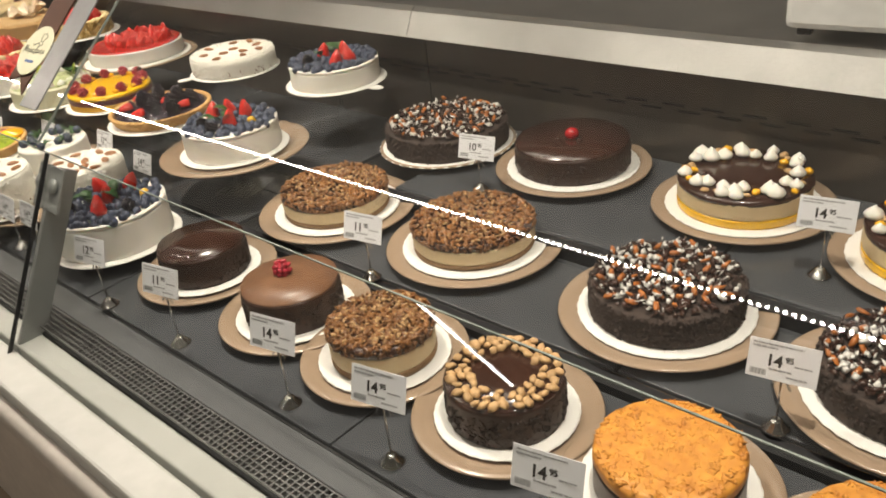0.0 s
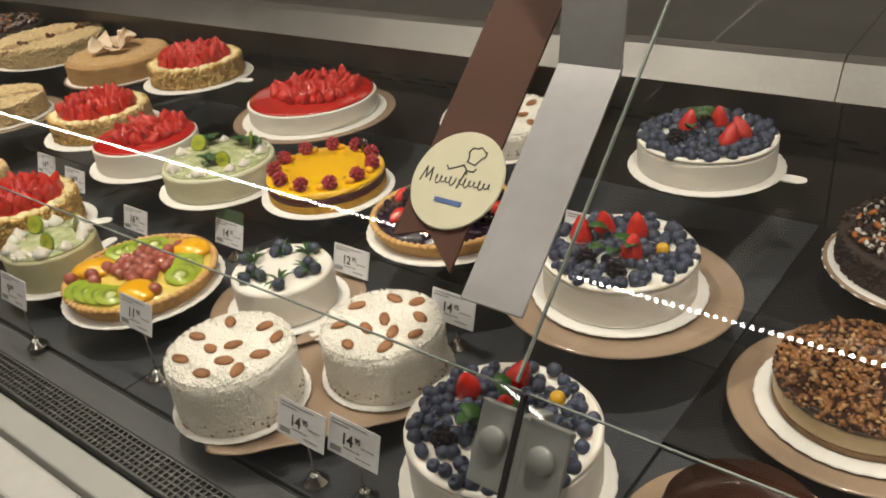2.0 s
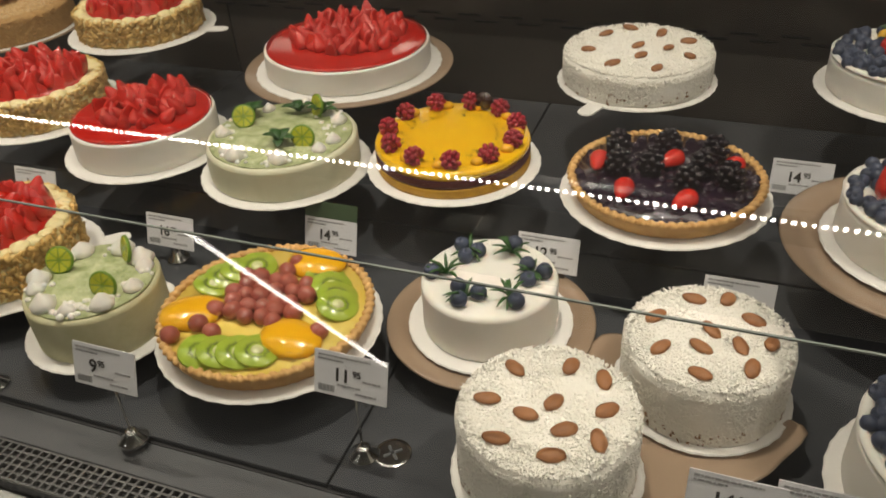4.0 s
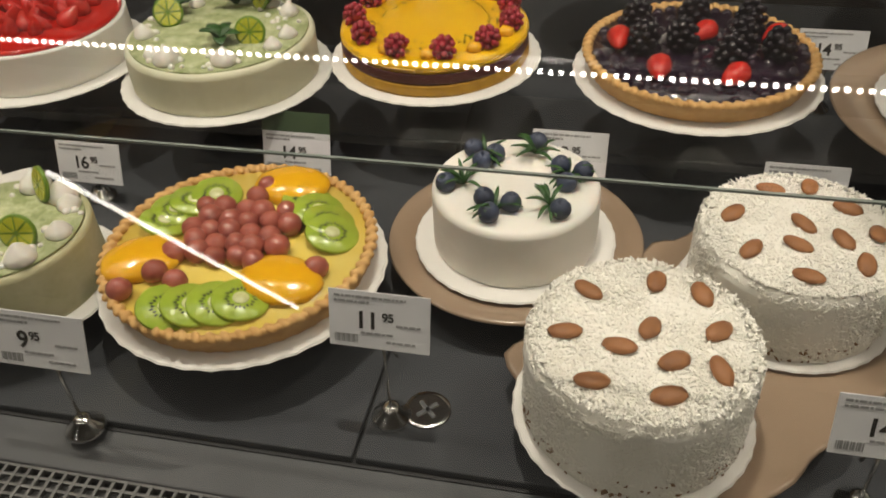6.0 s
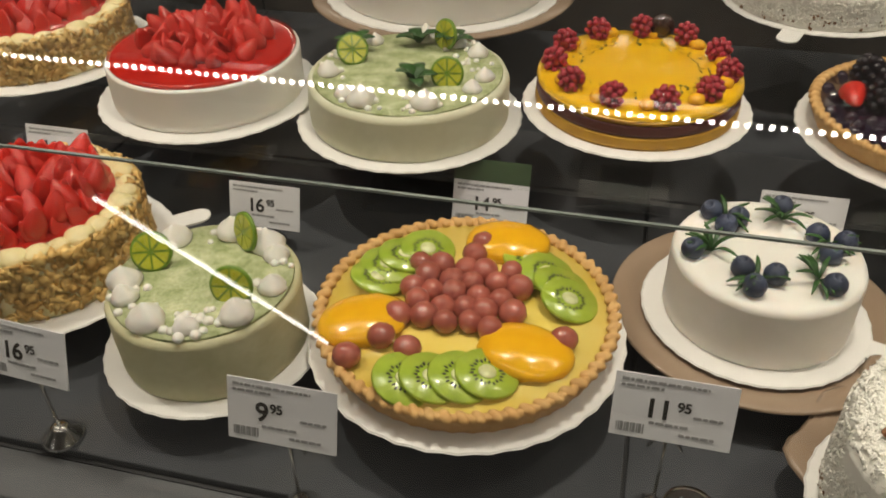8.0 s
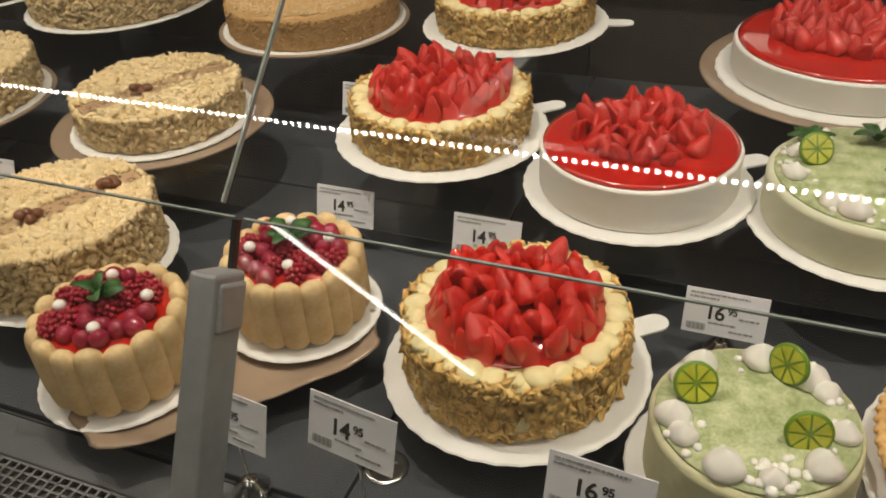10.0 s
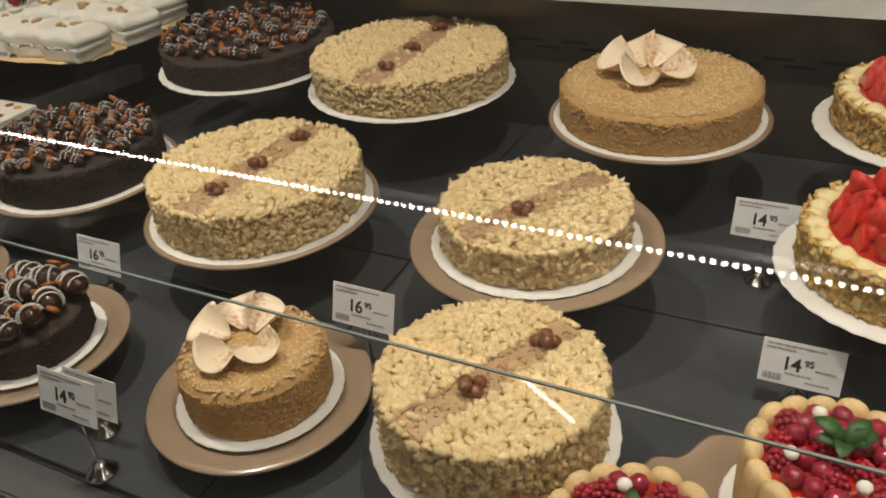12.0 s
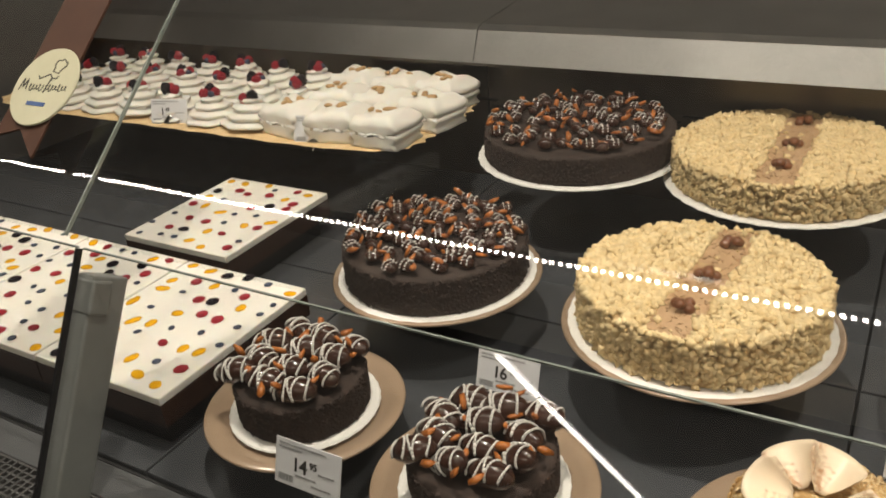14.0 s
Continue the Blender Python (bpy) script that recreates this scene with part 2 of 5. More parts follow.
# ---- mesh helpers ----
def finish(bm, material, smooth=True, name="mesh"):
    bmesh.ops.recalc_face_normals(bm, faces=bm.faces[:])
    me = bpy.data.meshes.new(name)
    bm.to_mesh(me)
    bm.free()
    me.materials.append(M[material])
    if smooth:
        for p in me.polygons:
            p.use_smooth = True
    return me


def put(name, me, parent=None, m=None, label=""):
    ob = new(name, me)
    if parent:
        ob.parent = parent
    if m is not None:
        ob.matrix_basis = m
    if label:
        ob["label"] = label
    return ob


def thing(name, m, label, category, group=""):
    ob = new(name)
    ob.empty_display_size = 0.02
    ob.matrix_basis = m
    return tagged(ob, label, category, group)


def box(bm, x0, x1, y0, y1, z0, z1, bevel=0.0, m=None):
    r = bmesh.ops.create_cube(bm, size=1.0, matrix=(m or Matrix()) @ Matrix.LocRotScale(((x0 + x1) / 2, (y0 + y1) / 2, (z0 + z1) / 2), None, (x1 - x0, y1 - y0, z1 - z0)))
    if bevel:
        vs = set(r["verts"])
        es = [e for e in bm.edges if e.verts[0] in vs and e.verts[1] in vs]
        bmesh.ops.bevel(bm, geom=es, offset=bevel, segments=2, affect="EDGES", profile=0.5)
    return bm


def box_mesh(material, x0, x1, y0, y1, z0, z1, bevel=0.0, m=None, smooth=False):
    return finish(box(bmesh.new(), x0, x1, y0, y1, z0, z1, bevel, m), material, smooth)


def lathe(profile, seg=48, wob=0.0, freq=20.0, seed=0.0, wave=None, bm=None):
    """A body turned from (radius, height) pairs, with uneven surface."""
    bm = bm or bmesh.new()
    rings = []
    for r, z in profile:
        ring = []
        for i in range(seg):
            a = 2 * math.pi * i / seg
            rr = r
            if wave and r > 0.001:
                rr = r * (1 + wave[1] * math.cos(wave[0] * a))
            p = Vector((rr * math.cos(a), rr * math.sin(a), z))
            if wob and r > 0.001:
                d = noise.noise(p * freq + Vector((seed, seed * 1.7, 3.1))) * wob
                p += Vector((math.cos(a), math.sin(a), 0.6)) * d
            ring.append(bm.verts.new(p))
        rings.append(ring)
    for a, b in zip(rings, rings[1:]):
        for i in range(seg):
            j = (i + 1) % seg
            bm.faces.new((a[i], a[j], b[j], b[i]))
    bm.faces.new(rings[0][::-1])
    bm.faces.new(rings[-1])
    return bm


def blob(sx, sy, sz, sub=2, wob=0.0, seed=0.0, freq=3.0):
    bm = bmesh.new()
    bmesh.ops.create_icosphere(bm, subdivisions=sub, radius=1.0)
    for v in bm.verts:
        k = 1 + wob * noise.noise(v.co * freq + Vector((seed, 2 * seed, 1)))
        v.co = Vector((v.co.x * sx * k, v.co.y * sy * k, v.co.z * sz * k))
    return bm


def chips(n, place, size, seed, flat=0.4, jitter=0.5, long=1.0):
    """Many small uneven crumbs as one mesh. place(rnd) gives a point and a normal."""
    rnd = random.Random(seed)
    verts, faces = [], []
    for _ in range(n):
        p, nrm = place(rnd)
        s = size * (0.6 + rnd.random())
        rot = nrm.to_track_quat("Z", "Y").to_matrix() @ Euler((rnd.uniform(-jitter, jitter), rnd.uniform(-jitter, jitter), rnd.uniform(0, 6.28))).to_matrix()
        k = len(verts)
        sx, sy, sz = s * long * rnd.uniform(0.6, 1.2), s * rnd.uniform(0.5, 0.9), s * flat * rnd.uniform(0.7, 1.3)
        for q in ((sx, 0, 0), (0, sy, 0), (-sx, 0, 0), (0, -sy, 0)):
            verts.append(p + rot @ Vector((q[0] * rnd.uniform(0.7, 1.2), q[1] * rnd.uniform(0.7, 1.2), sz * rnd.uniform(-0.3, 0.3))))
        verts.append(p + rot @ Vector((0, 0, sz)))
        verts.append(p + rot @ Vector((0, 0, -sz)))
        for a, b in ((0, 1), (1, 2), (2, 3), (3, 0)):
            faces.append((k + a, k + b, k + 4))
            faces.append((k + b, k + a, k + 5))
    return verts, faces


def chips_mesh(material, *a, **k):
    v, f = chips(*a, **k)
    me = bpy.data.meshes.new("chips")
    me.from_pydata(v, [], f)
    me.polygons.foreach_set("use_smooth", [True] * len(f))
    me.materials.append(M[material])
    return me


def on_top(r, z, r0=0.0):
    def place(rnd):
        q = math.sqrt(rnd.uniform((r0 / r) ** 2, 1)) * r
        a = rnd.uniform(0, 2 * math.pi)
        return Vector((q * math.cos(a), q * math.sin(a), z)), Vector((0, 0, 1))
    return place


def on_side(r, z0, z1):
    def place(rnd):
        a = rnd.uniform(0, 2 * math.pi)
        return Vector((r * math.cos(a), r * math.sin(a), rnd.uniform(z0, z1))), Vector((math.cos(a), math.sin(a), 0.1))
    return place


def spread(n, r, gap, seed, r0=0.0):
    """Points in a ring or disc, no two nearer than gap."""
    rnd = random.Random(seed)
    pts = []
    for _ in range(n * 60):
        q = math.sqrt(rnd.uniform((r0 / r) ** 2, 1)) * r
        a = rnd.uniform(0, 2 * math.pi)
        p = (q * math.cos(a), q * math.sin(a))
        if all((p[0] - o[0]) ** 2 + (p[1] - o[1]) ** 2 > gap * gap for o in pts):
            pts.append(p)
            if len(pts) >= n:
                break
    return pts


# ---- shared small pieces ----
def leaf_mesh(material="leaf", length=0.03, width=0.016):
    bm = bmesh.new()
    rows = []
    for i in range(7):
        u = i / 6
        w = width / 2 * math.sin(math.pi * (0.06 + 0.9 * u)) ** 0.8
        z = 0.35 * length * math.sin(math.pi * u) * 0.5
        rows.append([bm.verts.new((u * length, s * w * (1 + 0.12 * (i % 2)), z + abs(s) * 0.25 * w)) for s in (-1, 0, 1)])
    for a, b in zip(rows, rows[1:]):
        for i in (0, 1):
            bm.faces.new((a[i], a[i + 1], b[i + 1], b[i]))
    g = bmesh.ops.extrude_face_region(bm, geom=bm.faces[:])
    bmesh.ops.translate(bm, vec=(0, 0, -0.0008), verts=[v for v in g["geom"] if isinstance(v, bmesh.types.BMVert)])
    return finish(bm, material)


def strawberry_mesh(cut):
    bm = lathe([(0.0005, 0.036), (0.004, 0.0335), (0.0085, 0.026), (0.0125, 0.016), (0.014, 0.008), (0.0125, 0.002), (0.007, 0.0)], 16, 0.0012, 90)
    if cut:
        for v in bm.verts:
            if v.co.y < -0.003:
                v.co.y = -0.003
    return finish(bm, "straw")


def berry_cluster(material, r, h, drupes):
    bm = bmesh.new()
    rnd = random.Random(5)
    for i in range(drupes):
        z = (i + 0.5) / drupes
        a = i * 2.39996
        q = r * math.sin(math.pi * (0.16 + 0.78 * z)) ** 0.7
        bmesh.ops.create_icosphere(bm, subdivisions=1, radius=r * 0.36, matrix=Matrix.Translation((q * math.cos(a), q * math.sin(a), h * z)))
    bmesh.ops.create_icosphere(bm, subdivisions=1, radius=r * 0.9, matrix=Matrix.LocRotScale((0, 0, h / 2), None, (1, 1, h / 2 / r)))
    return finish(bm, material)


def blueberry_mesh():
    bm = lathe([(0.0012, 0.0108), (0.0022, 0.0122), (0.0032, 0.0128), (0.0042, 0.0122), (0.0066, 0.009), (0.0072, 0.006), (0.006, 0.0022), (0.0025, 0.0)], 14)
    return finish(bm, "blueb")


def kiwi_parts():
    disc = lathe([(0.021, 0.0), (0.0225, 0.002), (0.0215, 0.0042)], 24, 0.0008, 80)
    core = lathe([(0.0065, 0.004), (0.006, 0.0052)], 14)
    seeds = bmesh.new()
    for i in range(22):
        a = 2 * math.pi * i / 22
        bmesh.ops.create_icosphere(seeds, subdivisions=1, radius=0.0011, matrix=Matrix.LocRotScale((0.0098 * math.cos(a) * (1 + 0.12 * (i % 2)), 0.0098 * math.sin(a) * (1 + 0.12 * (i % 2)), 0.0043), Euler((0, 0, a)), (1.8, 0.8, 0.6)))
    return finish(disc, "kiwi"), finish(core, "kiwi_core"), finish(seeds, "ink")


def lime_parts():
    rind = lathe([(0.019, 0.0), (0.0215, 0.001), (0.0215, 0.004), (0.019, 0.005)], 28)
    flesh = bmesh.new()
    for k in range(8):
        a0, a1 = 2 * math.pi * k / 8 + 0.06, 2 * math.pi * (k + 1) / 8 - 0.06
        ring = [(0.003 * math.cos((a0 + a1) / 2), 0.003 * math.sin((a0 + a1) / 2))] + [(0.0185 * math.cos(a0 + (a1 - a0) * i / 4), 0.0185 * math.sin(a0 + (a1 - a0) * i / 4)) for i in range(5)]
        lo = [flesh.verts.new((x, y, -0.0004)) for x, y in ring]
        hi = [flesh.verts.new((x, y, 0.0058)) for x, y in ring]
        flesh.faces.new(hi), flesh.faces.new(lo[::-1])
        for i in range(6):
            j = (i + 1) % 6
            flesh.faces.new((lo[i], lo[j], hi[j], hi[i]))
    return finish(rind, "lime_skin"), finish(flesh, "lime", False)


def petal_mesh():
    """A curled shell: a trough that widens to its mouth, with an uneven lip."""
    bm = bmesh.new()
    rows = []
    for i in range(8):
        u = i / 7
        row = []
        for j in range(13):
            p = (-1 + j / 6) * 1.75
            rad = 0.005 + 0.019 * u ** 0.7 * (1 + 0.12 * math.sin(3 * p))
            row.append(bm.verts.new((0.052 * u * math.cos(p * 0.62), rad * math.sin(p) * 1.15, 0.002 + rad * (1 - math.cos(p)) * 0.85 + 0.006 * u)))
        rows.append(row)
    for a, b in zip(rows, rows[1:]):
        for i in range(12):
            bm.faces.new((a[i], a[i + 1], b[i + 1], b[i]))
    g = bmesh.ops.extrude_face_region(bm, geom=bm.faces[:])
    bmesh.ops.translate(bm, vec=(0, 0, -0.0018), verts=[v for v in g["geom"] if isinstance(v, bmesh.types.BMVert)])
    return finish(bm, "petal")


def swirl_mesh():
    """A piped rosette of cream."""
    prof = []
    for i in range(22):
        u = i / 21
        prof.append((max(0.001, 0.036 * (1 - u) ** 0.75 + 0.0035 * math.sin(u * 26)), 0.052 * u))
    bm = lathe(prof, 26, 0.002, 40, wave=(7, 0.07))
    return finish(bm, "cream")


PIECE = {
    "leaf": leaf_mesh(), "sprig": leaf_mesh("leaf", 0.02, 0.003), "straw": strawberry_mesh(False), "straw_half": strawberry_mesh(True),
    "rasp": berry_cluster("rasp", 0.0085, 0.016, 26), "blackb": berry_cluster("blackb", 0.0095, 0.022, 30), "blueb": blueberry_mesh(),
    "almond": finish(blob(0.0115, 0.0068, 0.004, 2, 0.12, 3), "almond"),
    "walnut": finish(blob(0.0085, 0.006, 0.0045, 2, 0.55, 5, 2.2), "walnut"),
    "hazel": finish(blob(0.008, 0.0075, 0.0065, 2, 0.1, 7), "hazelnut"),
    "grape": finish(blob(0.0125, 0.0115, 0.0115, 2, 0.03, 2), "grape"),
    "cherry": finish(blob(0.012, 0.012, 0.0105, 2, 0.03, 4), "cherry"),
    "glazed_rasp": finish(blob(0.0095, 0.0088, 0.0095, 2, 0.1, 6), "glazed_rasp"),
    "mango": finish(blob(0.036, 0.027, 0.012, 3, 0.1, 9), "mango"),
    "mango_bit": finish(blob(0.009, 0.007, 0.006, 2, 0.2, 9), "mango"),
    "physalis": finish(blob(0.008, 0.008, 0.008, 2), "gold"),
    "dot": finish(blob(0.0045, 0.0045, 0.004, 2), "cream"), "dollop": finish(lathe([(0.012, 0), (0.014, 0.004), (0.01, 0.01), (0.004, 0.015), (0.001, 0.018)], 16, 0.003, 60), "cream"),
    "custard_dab": finish(lathe([(0.012, 0), (0.015, 0.004), (0.012, 0.009), (0.005, 0.012), (0.001, 0.013)], 16, 0.003, 60), "custard"),
    "ball": finish(blob(0.0125, 0.0095, 0.0095, 2, 0.08, 1), "choc_glaze"),
    "peel": finish(blob(0.009, 0.005, 0.003, 1, 0.4, 4, 2), "orange_bit"),
    "petal": petal_mesh(), "swirl": swirl_mesh(),
    "roll": finish(blob(0.021, 0.0125, 0.0125, 3, 0.06, 1), "choc_glaze"),
}
KIWI, LIME = kiwi_parts(), lime_parts()


def drizzle_mesh():
    bm = bmesh.new()
    for k in range(2):
        x = -0.004 + 0.008 * k
        for i in range(6):
            a = -1.1 + 2.2 * i / 5
            bmesh.ops.create_icosphere(bm, subdivisions=1, radius=0.0011, matrix=Matrix.LocRotScale((x, 0.0098 * math.sin(a), 0.0098 * math.cos(a) * (1 - 0.04 * k * k)), None, (1, 2.0, 1)))
    return finish(bm, "white_bar")


def roll_drizzle_mesh():
    """Uneven icing lines across a chocolate roll."""
    bm = bmesh.new()
    for k in range(5):
        x = (-0.0155, -0.0095, -0.002, 0.0035, 0.0125)[k]
        rad = 0.0127 * math.sqrt(1 - (x / 0.0215) ** 2)
        for i in range(11):
            a = -1.45 + 2.9 * i / 10
            bmesh.ops.create_icosphere(bm, subdivisions=1, radius=0.0014, matrix=Matrix.LocRotScale((x + 0.003 * math.sin(a * 1.3 + 2 * k), rad * math.sin(a), rad * math.cos(a)), Euler((-a, 0, 0)), (0.9, 2.0, 0.8)))
    return finish(bm, "white_bar")


def glazed_berry_mesh():
    me = PIECE["blueb"].copy()
    me.materials.clear()
    me.materials.append(M["dark_glaze"])
    return me


PIECE["drizzle"] = drizzle_mesh()
PIECE["roll_drizzle"] = roll_drizzle_mesh()
PIECE["glazed_berry"] = glazed_berry_mesh()


def drop(name, key, parent, x, y, z, rz=0.0, rx=0.0, ry=0.0, s=1.0):
    return put(name, PIECE[key], parent, pose(x, y, z, rx, ry, rz) @ Matrix.Scale(s, 4))


# ---- the shop round the case ----
X0, X1 = -5.6, 0.75
DECK = 0.78


def structure(name, me, label=""):
    return tagged(put(name, me), label, kind="structure")


structure("floor", box_mesh("grout", -12, 6, -9, 4, -0.12, -0.004), "dark grout bed of a tiled shop floor")
structure("wall_back", box_mesh("wall", -12, 6, 3.2, 3.4, 0, 3.0), "plain dark wall behind the counter")
structure("wall_front", box_mesh("shop_wall", -12, 6, -9.2, -9.0, 0, 3.0), "plain shop wall")
structure("wall_left", box_mesh("shop_wall", -12.2, -12, -9.2, 3.4, 0, 3.0), "plain shop wall")
structure("wall_right", box_mesh("shop_wall", 6, 6.2, -9.2, 3.4, 0, 3.0), "plain shop wall")
structure("ceiling", box_mesh("ceiling", -12.2, 6.2, -9.2, 3.4, 3.0, 3.15), "plain grey shop ceiling")

tube = thing("ceiling_or_fill_lamp", pose(-5.45, -5.5, 2.8, 0, 0, 15), "long white tube lamp hung under the ceiling", "ceiling lamp")
put("housing", box_mesh("led_bar", -0.06, 0.06, -1.7, 1.7, 0.03, 0.2, 0.008), tube)
put("diffuser", finish(box(bmesh.new(), -0.022, 0.022, -1.68, 1.68, 0.0, 0.028, 0.008), "tube"), tube)

# unseen housings, made up to go with the two added fill lights
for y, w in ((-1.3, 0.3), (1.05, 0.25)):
    f = thing("ceiling_or_fill_lamp", pose(-2.5, y, 2.8), "long white housing made up for an added fill light", "ceiling lamp")
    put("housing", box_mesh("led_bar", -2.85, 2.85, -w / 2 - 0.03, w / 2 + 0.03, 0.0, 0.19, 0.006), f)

# ---- the display case ----
case = thing("display_case", pose(0, 0, 0), "long refrigerated cake counter with dark deck and sloping glass", "display case")
put("plinth", box_mesh("wall", X0, X1, 0.5, 1.95, 0.0, 0.12), case, label="dark recessed plinth")
put("front_panel", box_mesh("bumper", X0, X1, 0.36, 0.42, 0.12, 0.69, 0.006), case, label="pale front panel")
put("bumper_rail", finish(box(bmesh.new(), X0, X1, 0.312, 0.36, 0.655, 0.715, 0.018), "bumper"), case, label="rounded pale bumper rail")
put("sill", box_mesh("sill", X0, X1, 0.335, 0.4, 0.7, 0.745, 0.006), case, label="pale sill under the glass")
put("inner_sill", box_mesh("sill", X0, X1, 0.405, 0.452, 0.69, 0.752, 0.004), case, label="pale inner sill")
put("grille_tray", box_mesh("deck_gap", X0, X1, 0.452, 0.502, 0.70, 0.755), case, label="dark air duct")
put("deck_lip", box_mesh("grey_strip", X0, X1, 0.502, 0.548, 0.70, 0.772, 0.002), case, label="grey metal strip")
put("deck_base", box_mesh("deck_gap", X0, X1, 0.548, 1.56, 0.66, 0.772), case)


def grille_mesh():
    bm = bmesh.new()
    n = int((X1 - X0) / 0.0115)
    for i in range(n):
        x = X0 + i * 0.0115
        box(bm, x, x + 0.0028, 0.453, 0.501, 0.7655, 0.7705)
    for k in range(6):
        y = 0.453 + k * 0.0092
        box(bm, X0, X1, y, y + 0.0026, 0.7665, 0.7700)
    return finish(bm, "grille", False)


bars = put("grille", grille_mesh(), case, label="metal air grille")
bars["kind"] = "stuff"

# deck panels with joints between them
edges = [X0, -4.36, -3.62, -2.89, -2.18, -1.43]
for a, b in zip(edges, edges[1:]):
    put("deck_panel", box_mesh("deck", a + 0.0015, b - 0.0015, 0.552, 1.05, 0.76, DECK, 0.0015), case)
    put("deck_panel", box_mesh("deck", a + 0.0015, b - 0.0015, 1.054, 1.545, 0.76, DECK, 0.0015), case)
for a, b in ((-1.427, -0.72), (-0.717, 0.0), (0.003, X1)):
    put("deck_panel", box_mesh("deck", a, b, 0.552, 0.86, 0.76, DECK, 0.0015), case)
    put("deck_panel", box_mesh("deck", a + 0.25, b + 0.247, 0.895, 1.12, 0.76, 0.797, 0.0015), case)
    put("deck_panel", box_mesh("deck", a + 0.25, b + 0.247, 1.155, 1.545, 0.76, 0.822, 0.0015), case)
put("step_riser", box_mesh("deck_gap", -1.427, X1, 0.862, 0.893, 0.75, 0.792), case)
put("step_riser", box_mesh("deck_gap", -1.2, X1, 1.122, 1.153, 0.75, 0.818), case)

# back panel with a row of slots
for i, (a, b) in enumerate(((X0, -4.385), (-4.381, -2.905), (-2.901, -1.425), (-1.421, 0.05), (0.054, X1))):
    put("back_panel", box_mesh("back", a, b, 1.55, 1.565, 0.76, 1.06), case, label="dark steel back panel")
slots = bmesh.new()
x = X0
while x < X1:
    for k in range(2):
        box(slots, x + 0.035 * k, x + 0.035 * k + 0.048, 1.547, 1.552, 0.945 - 0.012 * k, 0.95 - 0.012 * k)
    x += 0.085
put("slot_row", finish(slots, "deck_gap", False), case, label="row of dark air slots")

# steel ledge along the back: front face leans, top runs back
led_seg = ((X0, -4.381), (-4.379, -2.903), (-2.901, -1.423), (-1.421, 0.053), (0.055, X1))
for a, b in led_seg:
    bm = bmesh.new()
    prof = [(1.485, 1.04), (1.513, 1.097), (1.53, 1.106), (1.83, 1.125), (1.83, 1.04)]
    lo = [bm.verts.new((a, y, z)) for y, z in prof]
    hi = [bm.verts.new((b, y, z)) for y, z in prof]
    bm.faces.new(lo), bm.faces.new(hi[::-1])
    for i in range(5):
        j = (i + 1) % 5
        bm.faces.new((lo[i], hi[i], hi[j], lo[j]))
    put("steel_ledge", finish(bm, "steel", False), case, label="brushed steel ledge")
put("rear_screen", box_mesh("wall", X0, X1, 1.835, 1.87, 0.9, 1.5), case, label="dark rear screen")
put("underside", box_mesh("back", X0, X1, 1.5, 1.55, 1.03, 1.04), case)
for xe in (X0 - 0.03, X1):
    put("end_wall", box_mesh("wall", xe, xe + 0.03, 0.4, 1.87, 0.0, 1.3), case, label="dark end panel")

# white scale on the ledge behind the counter
scale = thing("counter_scale", pose(-0.36, 1.66, 1.118, 0, 0, 4), "white plastic counter scale standing on the steel ledge", "scale")
put("housing", box_mesh("led_bar", -0.16, 0.16, -0.13, 0.12, 0.012, 0.12, 0.012), scale)
put("display_head", box_mesh("led_bar", -0.16, 0.16, 0.08, 0.14, 0.122, 0.3, 0.012), scale)
for fx in (-0.13, 0.13):
    for fy in (-0.1, 0.1):
        put("foot", box_mesh("joint", fx - 0.012, fx + 0.012, fy - 0.012, fy + 0.012, -0.002, 0.0115, 0.002), scale)

# glass: a steep lower pane and a flatter upper pane between each pair of posts
JOINTS = (-4.39, -2.945, -1.437, 0.05)
LOW = ((0.392, 0.742), (0.578, 1.068))
UPP = ((0.566, 1.0895), (0.93, 1.417))


def pane_mesh(x0, x1, line, material, t=0.006):
    (y0, z0), (y1, z1) = line
    d = Vector((0, y1 - y0, z1 - z0)).normalized()
    n = Vector((0, -d.z, d.y)) * t
    bm = bmesh.new()
    q = [Vector((x0, y0, z0)), Vector((x1, y0, z0)), Vector((x1, y1, z1)), Vector((x0, y1, z1))]
    lo = [bm.verts.new(p) for p in q]
    hi = [bm.verts.new(p + n) for p in q]
    bm.faces.new(lo[::-1]), bm.faces.new(hi)
    for i in range(4):
        j = (i + 1) % 4
        bm.faces.new((lo[i], lo[j], hi[j], hi[i]))
    return finish(bm, material, False)


def edge_bar(x0, x1, p, w, material):
    return box_mesh(material, x0, x1, p[0] - w, p[0] + w * 0.4, p[1], p[1] + w)


